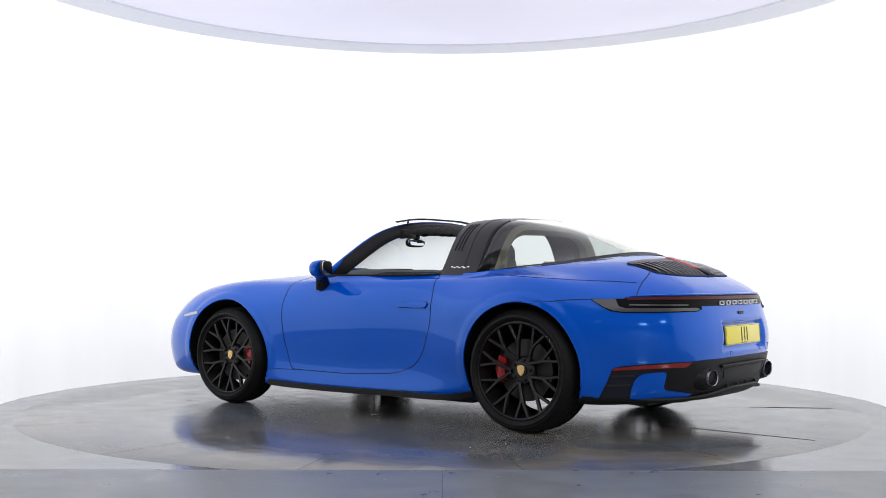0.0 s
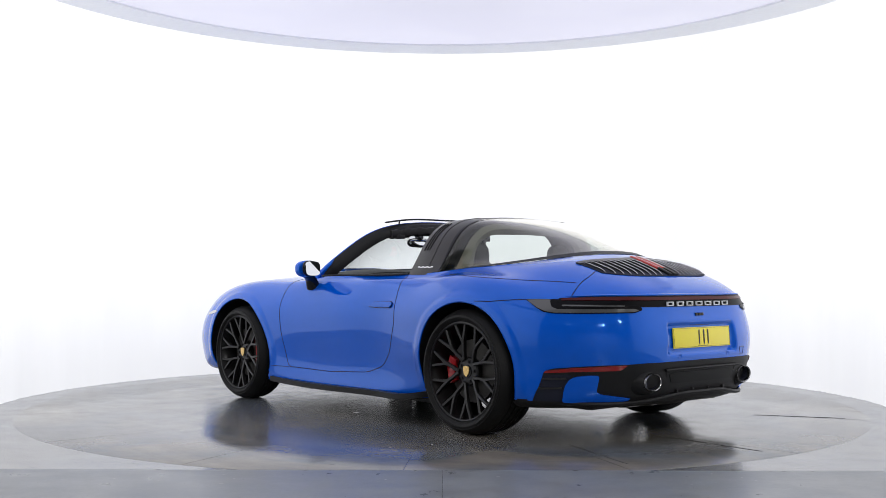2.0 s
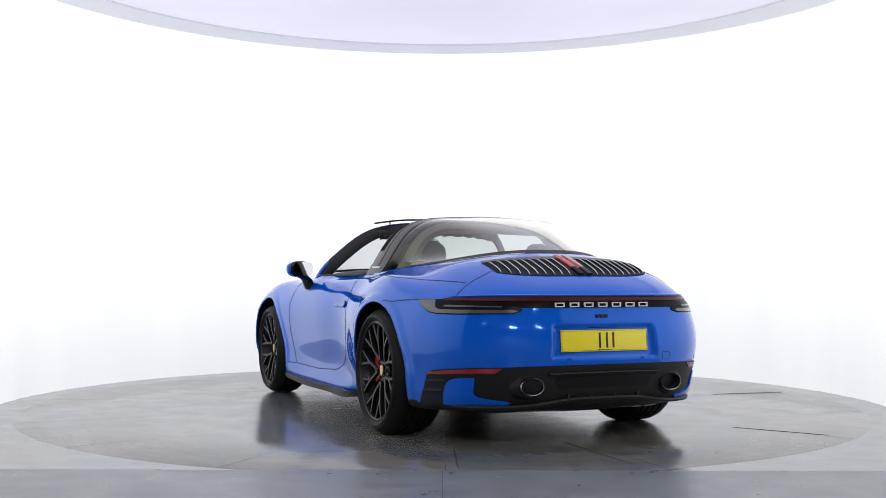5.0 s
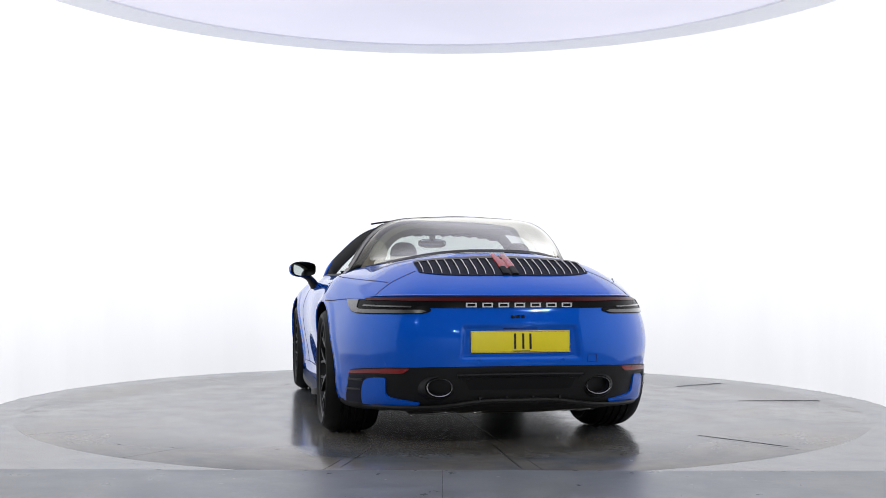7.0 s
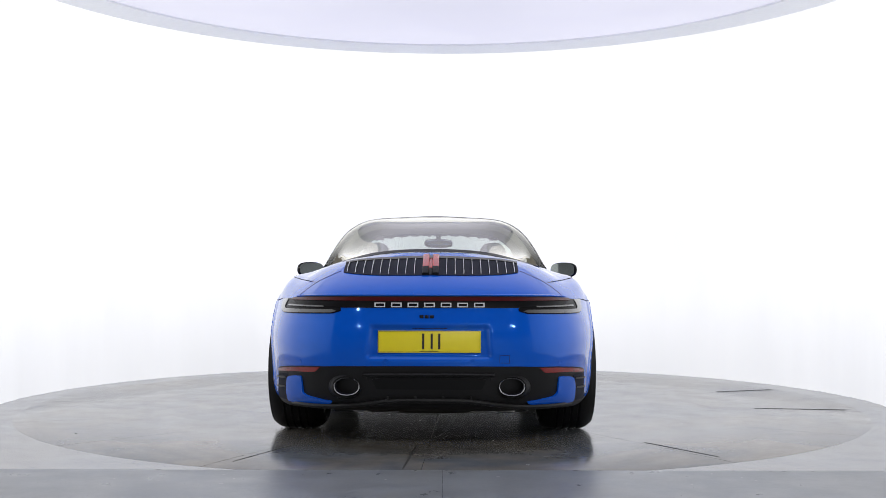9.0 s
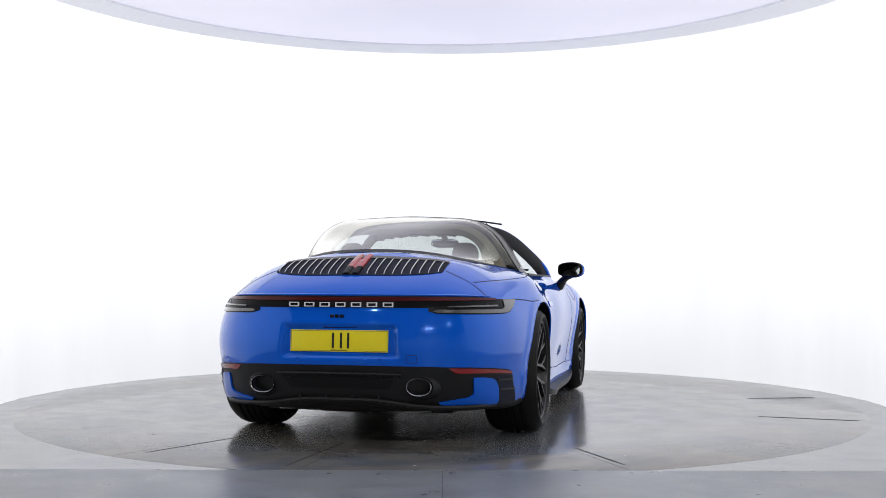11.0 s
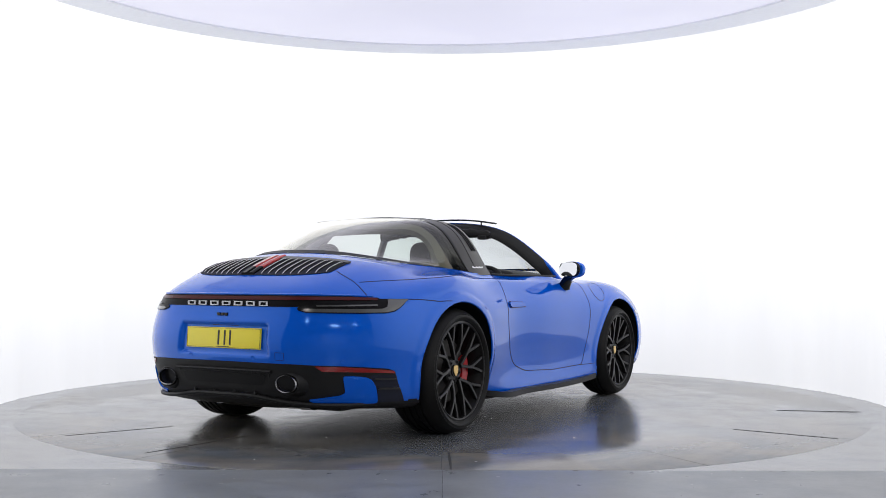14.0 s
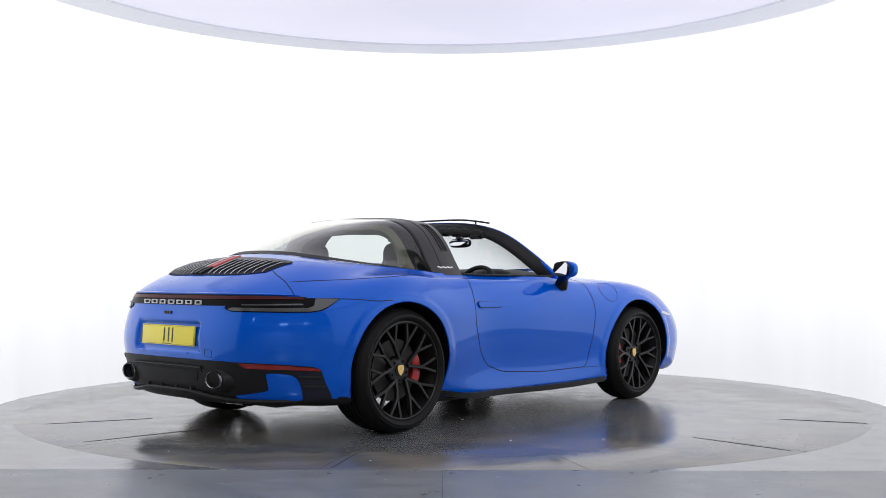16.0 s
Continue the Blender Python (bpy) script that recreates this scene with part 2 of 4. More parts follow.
def studio():
    # grey concrete hall floor with a straight joint before the wall's opening
    bm = bmesh.new()
    block(bm, -8, 0.0, -13, -2.70, 0.001, 0.004)
    block(bm, 0.0012, 8, -13, -2.70, 0.001, 0.004)
    hall = thing("floor", bm, GREY_FLOOR, "grey sealed concrete floor of the hall", "floor", kind="structure")
    # chips along its front edge and pale specks of old paint on it
    rnd = random.Random(12)
    for k in range(44):
        edge = k < 24
        x, y = rnd.uniform(-2.6, 2.6), -2.705 - (0.012 * rnd.random() if edge else 0.03 + 0.32 * rnd.random())
        a, b = (0.004 + 0.016 * rnd.random() ** 2, 0.004 + 0.004 * rnd.random())
        bm = bmesh.new()
        bm.faces.new([bm.verts.new((x + a * (0.6 + 0.6 * rnd.random()) * math.cos(q * 0.785), y + b * (0.6 + 0.6 * rnd.random()) * math.sin(q * 0.785), 0.0048)) for q in range(8)])
        part("floor_chip", bm, SEAM if edge and k % 3 else SCUFF, hall)
    bm = bmesh.new()
    block(bm, -8, 8, -13, 8, -0.2, -0.0015)
    thing("floor_pale", bm, PALE_FLOOR, "pale worn concrete round the turntable", "floor", kind="structure")
    # wall: back-lit fabric bent round the turntable, open towards the camera
    plan = [(3.25, -4.45), (3.05, -3.75), (2.93, -3.30), (2.80, -2.85), (2.64, -2.38)]
    arc = [(WALL_R * math.cos(radians(w)), WALL_R * math.sin(radians(w))) for w in np.linspace(-38, 218, 61)]
    line = path([(x, y, 0) for x, y in plan + arc + [(-x, y) for x, y in plan[::-1]]], 420)
    bm = bmesh.new()
    rows = []
    for i, (x, y, _) in enumerate(line):
        d = Vector(line[min(i + 1, 419)] - line[max(i - 1, 0)]).normalized()
        out = Vector((d.y, -d.x, 0))
        fold = 0.005 * math.sin(i * 1.3) + 0.004 * math.sin(i * 0.47 + 1)
        p = Vector((x, y, 0)) + out * fold
        rows.append([p + out * e + Vector((0, 0, z)) for e, z in ((0, -0.004), (0, 1.2), (0, 2.6), (0, 4.45), (0.05, 4.45), (0.05, -0.004))])
    vs = grid_faces(bm, rows, close_v=True)
    bm.faces.new(vs[0])
    bm.faces.new(vs[-1])
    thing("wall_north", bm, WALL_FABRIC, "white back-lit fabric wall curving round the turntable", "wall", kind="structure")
    # round ceiling light: stretched panel in a plain white frame
    bm = bmesh.new()
    ring(bm, 2.87, 3.22, 2.985, n=160, thick=0.10)
    o = thing("ceiling_frame", bm, FRAME_PAINT, "white round frame of the ceiling light", "ceiling", kind="structure")
    o.location = (0, -0.82, 0.10 - 0.0)
    o = bmesh.new()
    bmesh.ops.create_circle(o, cap_ends=True, radius=3.065, segments=160)
    bmesh.ops.translate(o, verts=o.verts, vec=(0, -0.82, 3.0))
    thing("ceiling", o, PANEL_FABRIC, "round lavender-white stretched ceiling light", "ceiling", kind="structure")
    # the hall behind the camera
    for nm, b in (("wall_south", (-8, 8, -13.2, -13, -0.2, 4.5)), ("wall_west", (-8.2, -8, -13.2, 8, -0.2, 4.5)), ("wall_east", (8, 8.2, -13.2, 8, -0.2, 4.5)), ("wall_far", (-8.2, 8.2, 8, 8.2, -0.2, 4.5)), ("ceiling_hall", (-8.2, 8.2, -13.2, 8.2, 4.5, 4.7))):
        bm = bmesh.new()
        block(bm, *b)
        thing(nm, bm, HALL_PAINT, "plain grey hall wall" if "wall" in nm else "plain grey hall ceiling", "wall" if "wall" in nm else "ceiling", kind="structure")


studio()


def hall_light(x, y):
    lamp = new("ceiling_lamp")
    lamp.location = (x, y, 4.5)
    tagged(lamp, "round white ceiling lamp of the hall", "lamp", "hall lamps")
    bm = bmesh.new()
    lathe(bm, [(0.001, -0.03), (0.16, -0.03), (0.17, -0.035), (0.19, -0.03), (0.2, 0.0)], n=32, axis="z")
    part("lamp_housing", bm, FRAME_PAINT, lamp)
    bm = bmesh.new()
    lathe(bm, [(0.001, -0.04), (0.155, -0.04), (0.158, -0.03)], n=32, axis="z")
    part("lamp_lens", bm, FRAME_PAINT, lamp, "white lamp lens")
    light = bpy.data.lights.new("lamp_light", "AREA")
    light.shape, light.size, light.energy, light.color = "DISK", 0.05, 74, (1.0, 0.98, 0.95)
    o = new("lamp_light", light)
    o.parent, o.location = lamp, (0, 0, -0.05)
    return lamp


for lx, ly in ((-3.6, -8.5), (0.9, -10.0), (1.3, -10.0), (1.7, -10.0), (4.2, -8.5), (4.6, -8.5)):
    hall_light(lx, ly)


def turntable():
    bm = bmesh.new()
    lathe(bm, [(0.001, -0.012), (1.0, -0.012), (DISC_R - 0.01, -0.012), (DISC_R - 0.01, -0.15)], n=96, axis="z")
    root = thing("turntable", bm, SEAM, "round grey painted turntable set flush in the floor", "turntable")
    # joints between the plates, in degrees from the car's nose
    cuts = [-149.5, -123, -96, -70, -44, -17, 10, 36, 63, 90, 113, 135, 157, 178.5, 210.5]
    for i, (a, b) in enumerate(zip(cuts, cuts[1:])):
        bm = bmesh.new()
        n = 12
        rows = []
        for k in range(n + 1):
            row = []
            for r, z in ((2.03, -0.01), (2.03, 0.0), (DISC_R - 0.004, 0.0), (DISC_R, -0.002), (DISC_R, -0.05)):
                trim = math.degrees(0.0022 / r) * (1 if r > 2.1 else 0.25)
                w = radians(a + trim + (b - a - 2 * trim) * k / n)
                row.append((r * math.cos(w), r * math.sin(w), z))
            rows.append(row)
        grid_faces(bm, rows)
        part("rim_plate", bm, DISC_FLOOR, root)
    bm = bmesh.new()
    lathe(bm, [(0.001, 0.0), (0.7, 0.0), (1.4, 0.0), (2.03, 0.0), (2.03, -0.01)], n=168, axis="z")
    part("centre_plate", bm, DISC_FLOOR, root)
    # fine filled joints that run on over the centre plate
    for w, r0, r1 in ((178.5, 0.6, 2.03), (157, 1.45, 2.03), (-149.5, 1.5, 2.03), (-96, 1.75, 2.03), (-70, 1.7, 2.03)):
        bm = bmesh.new()
        c, s = math.cos(radians(w)), math.sin(radians(w))
        d = 0.0011
        vs = [bm.verts.new((r * c - e * s, r * s + e * c, 0.0008)) for r, e in ((r0, -d), (r1, -d), (r1, d), (r0, d))]
        bm.faces.new(vs)
        part("filled_joint", bm, SEAM, root)
    # dark strips along plate joints, standing in for shade at the raised plate edges
    for w, r0, r1, d in ((158.3, 2.02, 2.66, .0035), (-148.5, 2.12, 2.68, .006), (-96.8, 2.15, 2.76, .0065), (-69, 2.28, 2.80, .006), (176.6, 1.92, 2.68, .006)):
        bm = bmesh.new()
        c, s = math.cos(radians(w)), math.sin(radians(w))
        rows = []
        for f in np.linspace(0, 1, 9):
            r, e = r0 + (r1 - r0) * f, d * min(1, 0.15 + 3 * f, 0.15 + 6 * (1 - f))
            rows.append([(r * c - k * s, r * s + k * c, z) for k, z in ((-e, 0.0002), (-e * .8, 0.0018), (e * .8, 0.0018), (e, 0.0002))])
        grid_faces(bm, rows)
        part("plate_joint_shade", bm, SEAM, root)
    # pale scuffs and chips in the paint
    rnd = random.Random(4)
    for k in range(46):
        r, w = 2.6 * math.sqrt(rnd.random()), rnd.random() * 6.283
        cx, cy, turn = r * math.cos(w), r * math.sin(w), rnd.random() * 6.283
        a, b = 0.006 + 0.022 * rnd.random() ** 3, 0.003 + 0.005 * rnd.random()
        bm = bmesh.new()
        vs = []
        for j in range(10):
            q = j * 0.6283
            e = 0.7 + 0.5 * rnd.random()
            x, y = a * e * math.cos(q), b * e * math.sin(q)
            vs.append(bm.verts.new((cx + x * math.cos(turn) - y * math.sin(turn), cy + x * math.sin(turn) + y * math.cos(turn), 0.0007)))
        bm.faces.new(vs)
        part("paint_chip", bm, SCUFF if rnd.random() < 0.6 else SEAM, root)
    return root


TABLE = turntable()


# ---- the car: x forward from the rear axle, y to its left, z up ----
AXIS = (1.255, -0.044)  # the turntable's axis in the car's own measures
CAR = tagged(new("sports_car"), "glossy blue open-roofed sports car with black roll bar on the turntable", "car")
CAR.empty_display_size = 0.3
SHIFT = Matrix.Translation((-AXIS[0], -AXIS[1], 0))
WHEELS = {"rear": (0.0, 0.357, 0.356), "front": (2.45, 0.338, 0.338)}
ARCH_R = 0.397


def station(*flat):
    return [flat[i:i + 3] for i in range(0, len(flat), 3)]


# Half sections of the shell from under the sill to the rim of the cockpit, from the tail's middle to the nose's.
STATIONS = [
    station(-.70, 0, .20, -.925, 0, .235, -.965, 0, .33, -.99, 0, .44, -1.0, 0, .57, -.955, 0, .71, -.925, 0, .80, -.70, 0, .935, -.40, 0, 1.028),
    station(-.70, .25, .20, -.915, .27, .235, -.955, .285, .33, -.977, .295, .44, -.985, .30, .57, -.945, .295, .715, -.912, .29, .80, -.68, .25, .93, -.385, .17, 1.025),
    station(-.66, .45, .20, -.84, .52, .235, -.88, .54, .33, -.905, .555, .44, -.91, .56, .57, -.875, .55, .715, -.835, .53, .80, -.60, .45, .935, -.33, .33, 1.012),
    station(-.55, .60, .20, -.662, .728, .23, -.692, .738, .33, -.715, .752, .44, -.725, .757, .57, -.69, .735, .715, -.645, .69, .80, -.43, .60, .928, -.20, .46, .99),
    station(-.40, .65, .20, -.40, .845, .22, -.41, .868, .33, -.415, .873, .44, -.415, .88, .57, -.40, .85, .715, -.37, .80, .815, -.23, .69, .905, 0, .60, .962),
    station(0, .65, .20, 0, .875, .22, 0, .91, .33, 0, .922, .44, 0, .93, .57, 0, .922, .72, 0, .872, .842, .08, .78, .91, .20, .68, .945),
    station(.46, .65, .17, .46, .834, .185, .46, .854, .29, .46, .884, .42, .46, .900, .57, .46, .897, .71, .46, .840, .82, .46, .77, .887, .46, .735, .918),
    station(.75, .65, .15, .75, .838, .17, .75, .829, .27, .75, .842, .42, .75, .863, .57, .75, .862, .71, .75, .825, .82, .75, .77, .88, .75, .735, .903),
    station(1.2, .65, .15, 1.2, .841, .165, 1.2, .830, .27, 1.2, .846, .42, 1.2, .871, .57, 1.2, .871, .71, 1.2, .835, .81, 1.2, .785, .873, 1.2, .755, .898),
    station(1.75, .65, .15, 1.75, .850, .165, 1.75, .843, .27, 1.75, .859, .42, 1.75, .883, .57, 1.75, .877, .71, 1.72, .838, .81, 1.65, .795, .868, 1.55, .765, .895),
    station(2.08, .65, .17, 2.08, .86, .17, 2.08, .875, .28, 2.08, .886, .42, 2.08, .903, .57, 2.08, .895, .70, 2.08, .845, .80, 1.95, .76, .865, 1.70, .66, .905),
    station(2.45, .65, .20, 2.45, .85, .20, 2.45, .90, .30, 2.45, .915, .44, 2.45, .92, .57, 2.45, .91, .69, 2.42, .86, .80, 2.20, .72, .872, 1.83, .50, .92),
    station(2.80, .60, .20, 2.87, .84, .20, 2.88, .885, .30, 2.89, .90, .42, 2.88, .90, .55, 2.84, .875, .68, 2.76, .805, .79, 2.50, .62, .858, 1.90, .36, .925),
    station(3.00, .50, .20, 3.14, .76, .20, 3.18, .785, .30, 3.19, .795, .42, 3.165, .785, .55, 3.10, .745, .665, 2.98, .68, .765, 2.62, .45, .82, 1.94, .24, .93),
    station(3.10, .30, .20, 3.38, .40, .20, 3.43, .42, .30, 3.44, .42, .42, 3.42, .41, .52, 3.33, .39, .60, 3.15, .35, .67, 2.70, .25, .775, 1.96, .12, .93),
    station(3.15, 0, .20, 3.44, 0, .20, 3.49, 0, .30, 3.50, 0, .42, 3.48, 0, .50, 3.38, 0, .575, 3.20, 0, .645, 2.75, 0, .765, 1.965, 0, .93),
]


PER_U = 24


def shell_points(per_u=PER_U, per_s=12):
    """The smooth half shell as rows of points, through the stations; mirrored at both ends so that it closes smoothly."""
    p = np.array(STATIONS)
    flip = np.array([1, -1, 1])
    p = np.concatenate([p[2:0:-1] * flip, p, p[-2:-4:-1] * flip])
    d = np.linalg.norm(np.diff(p, axis=0), axis=2)[:, 2:7].mean(1)
    t = np.concatenate([[0], np.cumsum(d)])
    ts = np.concatenate([np.linspace(t[i], t[i + 1], per_u, endpoint=False) for i in range(2, len(t) - 3)] + [[t[-3]]])
    q = spline(t, p, ts)
    d = np.linalg.norm(np.diff(q, axis=1), axis=2).mean(0)
    s = np.concatenate([[0], np.cumsum(d)])
    ss = np.concatenate([np.linspace(s[j], s[j + 1], per_s, endpoint=False) for j in range(len(s) - 1)] + [[s[-1]]])
    q = spline(s, np.swapaxes(q, 0, 1), ss)
    q = np.swapaxes(q, 0, 1)
    q[0, :, 1] = q[-1, :, 1] = 0
    # pocket of the number plate, pressed into the tail
    def ramp(v, a, b):
        w = np.clip((v - a) / (b - a), 0, 1)
        return w * w * (3 - 2 * w)
    x, y, z = q[..., 0], np.abs(q[..., 1]), q[..., 2]
    half = 0.285 + 0.10 * (0.63 - z)
    press = ramp(-y, -half - 0.02, -half) * ramp(z, 0.474, 0.492) * ramp(-z, -0.648, -0.632) * (x < -0.8)
    q[..., 0] += 0.028 * press
    # raised flange round each wheel opening
    for wx, wz, _ in WHEELS.values():
        far = np.hypot(q[..., 0] - wx, q[..., 2] - wz)
        q[..., 1] += 0.008 * ramp(-far, -ARCH_R - 0.062, -ARCH_R - 0.030) * (y > 0.6) * ramp(z, 0.20, 0.34)
    return q


SHELL = shell_points()


def full_ring(q):
    return np.concatenate([q, (q * np.array([1, -1, 1]))[-2:0:-1]])


RING = full_ring(SHELL)


def shell_tree():
    bm = bmesh.new()
    grid_faces(bm, RING, close_u=True)
    bm.normal_update()
    tree = BVHTree.FromBMesh(bm)
    bm.free()
    return tree


TREE = shell_tree()


def body():
    bm = bmesh.new()
    grid_faces(bm, RING, close_u=True)
    bmesh.ops.recalc_face_normals(bm, faces=bm.faces)
    bm.normal_update()
    smooth = {v: v.normal.copy() for v in bm.verts}
    # wheel openings: faces inside go, the rim of the hole is drawn onto a circle
    for x, z, _ in WHEELS.values():
        inside = {v for v in bm.verts if abs(v.co.y) > 0.3 and math.hypot(v.co.x - x, v.co.z - z) < ARCH_R}
        bmesh.ops.delete(bm, geom=[f for f in bm.faces if all(v in inside for v in f.verts)], context="FACES")
        edge = [v for v in inside if v.is_valid]
        for v in edge:
            d = Vector((v.co.x - x, 0, v.co.z - z))
            k = d.normalized() * ARCH_R
            if v.co.z > 0.24:
                v.co.x, v.co.z = x + k.x, z + k.z
        rim = [e for e in bm.edges if e.is_boundary and all(abs(math.hypot(v.co.x - x, v.co.z - z) - ARCH_R) < 0.002 for v in e.verts) and abs(e.verts[0].co.y) > 0.5]
        for dy, dr in ((0.010, 0.004), (0.03, 0.004), (0.25, 0.0)):
            r = bmesh.ops.extrude_edge_only(bm, edges=rim)
            vs = [g for g in r["geom"] if isinstance(g, bmesh.types.BMVert)]
            rim = [g for g in r["geom"] if isinstance(g, bmesh.types.BMEdge)]
            for v in vs:
                d = Vector((v.co.x - x, 0, v.co.z - z)).normalized()
                v.co += Vector((d.x * dr, -math.copysign(dy, v.co.y), d.z * dr))
    # turned-in rim round the cockpit
    top = [e for e in bm.edges if e.is_boundary and min(v.co.z for v in e.verts) > 0.88]
    for drop, shrink in ((0.006, 0.012), (0.03, 0.014)):
        r = bmesh.ops.extrude_edge_only(bm, edges=top)
        top = [g for g in r["geom"] if isinstance(g, bmesh.types.BMEdge)]
        for v in [g for g in r["geom"] if isinstance(g, bmesh.types.BMVert)]:
            d = Vector((0.85 - v.co.x, -v.co.y, 0)).normalized()
            v.co += d * shrink - Vector((0, 0, drop))
    bmesh.ops.recalc_face_normals(bm, faces=bm.faces)
    bm.normal_update()

    def panel_of(c, f):
        for kind, (x, z, _) in WHEELS.items():
            if abs(c.y) > 0.4 and all(0.003 < math.hypot(v.co.x - x, v.co.z - z) - ARCH_R < 0.0095 for v in f.verts):
                return "wheel_liner." + kind + ("_left" if c.y > 0 else "_right")
        if c.z < 0.232 and math.hypot(c.y, 0) < 0.855 and c.z < 0.17 + 0.065 * (c.x < 0):
            return "underbody"
        if inside_outline(DOOR, c.x, c.z) and abs(c.y) > 0.7:
            return "door" if c.y > 0 else "door_right"
        if c.x < -0.40 and c.z > 0.80 and abs(c.y) < 0.70 and (c.x < -0.62 or abs(c.y) < 0.6):
            return "engine_lid"
        if c.x < 0.05 and c.z <= 0.80 - 0.03 * (c.x > -0.42):
            return "rear_bumper"
        if c.x > 2.5 and c.z < 0.66:
            return "front_bumper"
        return "body"
    sets = {}
    for f in bm.faces:
        sets.setdefault(panel_of(f.calc_center_median(), f), []).append(f)
    labels = {"body": "glossy blue painted wings and sills", "door": "blue door with lowered window", "door_right": "blue door with lowered window", "engine_lid": "blue engine lid", "rear_bumper": "blue rear bumper", "front_bumper": "blue front bumper", "underbody": "black underbody"}
    for key, faces in sets.items():
        ids, verts, nors, polys = {}, [], [], []
        for f in faces:
            poly = []
            for v in f.verts:
                if v not in ids:
                    ids[v] = len(verts)
                    verts.append(v.co.copy())
                    nors.append(smooth.get(v, v.normal).copy())
                poly.append(ids[v])
            polys.append(poly)
        me = bpy.data.meshes.new(key)
        me.from_pydata(verts, [], polys)
        me.materials.append(BLACK_PLASTIC if key.startswith(("underbody", "wheel_liner")) else PAINT)
        for p in me.polygons:
            p.use_smooth = True
        me.normals_split_custom_set_from_vertices(nors)
        ob = new(key.split(".")[0].replace("_right", ""), me)
        ob.parent, ob.matrix_basis = CAR, SHIFT
        PANELS[key] = tagged(ob, labels.get(key, "black wheel arch liner"))
    bm.free()


# outline of the door in x and z
DOOR = [(1.80, .90), (1.885, .865), (1.905, .795), (1.915, .68), (1.905, .47), (1.862, .268), (1.40, .262), (.98, .285), (.823, .334), (.737, .425), (.654, .618), (.66, .78), (.685, .90), (.69, .95), (1.5, .95)]
PANELS = {}


def inside_outline(poly, x, z):
    odd = False
    for (x0, z0), (x1, z1) in zip(poly, poly[1:] + poly[:1]):
        if (z0 > z) != (z1 > z) and x < x0 + (z - z0) / (z1 - z0) * (x1 - x0):
            odd = not odd
    return odd


body()


def wheel(kind, side):
    x, z, r = WHEELS[kind]
    w = 0.305 if kind == "rear" else 0.245
    rim_r = 0.281 if kind == "rear" else 0.268
    outer = 0.925 if kind == "rear" else 0.918
    hub = new("wheel")
    hub.parent = CAR
    tagged(hub, kind + " wheel with black spokes and low tyre")
    hub.matrix_basis = SHIFT @ pose(x, side * (outer - w / 2), z, 0, 0, 0 if side > 0 else 180)
    h = w / 2
    bm = bmesh.new()
    prof = [(rim_r - 0.008, h - 0.035), (rim_r + 0.004, h - 0.014), (rim_r + 0.016, h - 0.004), (r - 0.055, h), (r - 0.048, h + 0.0015), (r - 0.044, h - 0.002), (r - 0.036, h - 0.004), (r - 0.034, h - 0.003), (r - 0.031, h - 0.0085), (r - 0.022, h - 0.018), (r - 0.010, h - 0.036), (r - 0.003, h - 0.055), (r, h - 0.072)]
    groove = []
    for g in (-0.06, -0.02, 0.02, 0.06):
        c = g * w / 0.305
        groove += [(r, c + 0.007), (r - 0.007, c + 0.005), (r - 0.007, c - 0.005), (r, c - 0.007)]
    groove = sorted(groove, key=lambda p: -p[1])
    full = prof + groove + [(a, -b) for a, b in prof[::-1]]
    lathe(bm, full, n=96)
    tyre = part("tyre", bm, RUBBER, hub, "black low-profile tyre")
    bm = bmesh.new()
    y = h - 0.012
    lathe(bm, [(rim_r - 0.016, y - 0.028), (rim_r - 0.012, y - 0.004), (rim_r - 0.006, y), (rim_r + 0.003, y - 0.004), (rim_r - 0.002, y - 0.03), (rim_r - 0.022, -h + 0.02), (rim_r - 0.03, -h + 0.02), (rim_r - 0.03, y - 0.05)], n=96, close=True)
    part("rim", bm, RIM_BLACK, hub, "satin black wheel barrel")
    # ten forked spokes, joined in pairs at five roots between the bolts
    first = {("rear", 1): 31, ("rear", -1): 50, ("front", 1): 66, ("front", -1): 20}[kind, side]
    depth = y - 0.02
    for i in range(10):
        w0 = radians(first + 18 + 36 * i)
        bm = bmesh.new()

        def at(rad, ang, dy):
            return Vector((rad * math.cos(w0 + ang), dy, rad * math.sin(w0 + ang)))
        sec = [(-0.0075, -0.016), (0.0075, -0.016), (0.0085, 0.004), (0.006, 0.007), (-0.006, 0.007), (-0.0085, 0.004)]
        lean = -1 if i % 2 == 0 else 1
        fork = 0.545 * rim_r
        sweep(bm, [at(0.066, lean * -0.24, depth - 0.022), at(0.090, lean * -0.16, depth - 0.019), at(0.118, lean * -0.05, depth - 0.013), at(fork + 0.006, 0, depth - 0.008)], [(a * 1.08, b) for a, b in sec], up=(0, 1, 0))
        for s in (-1, 1):
            sweep(bm, [at(fork - 0.004, 0, depth - 0.010), at(fork + 0.02, s * 0.03, depth - 0.006), at(fork + 0.06, s * 0.095, depth - 0.001), at(rim_r - 0.012, s * 0.157, depth + 0.004)], sec, up=(0, 1, 0))
        part("spoke", bm, RIM_BLACK, hub)
    bm = bmesh.new()
    lathe(bm, [(0.001, depth - 0.022), (0.034, depth - 0.022), (0.036, depth - 0.028), (0.055, depth - 0.03), (0.074, depth - 0.03), (0.082, depth - 0.038), (0.082, depth - 0.07), (0.001, depth - 0.07)], n=48)
    hubc = part("hub", bm, RIM_BLACK, hub)
    bm = bmesh.new()
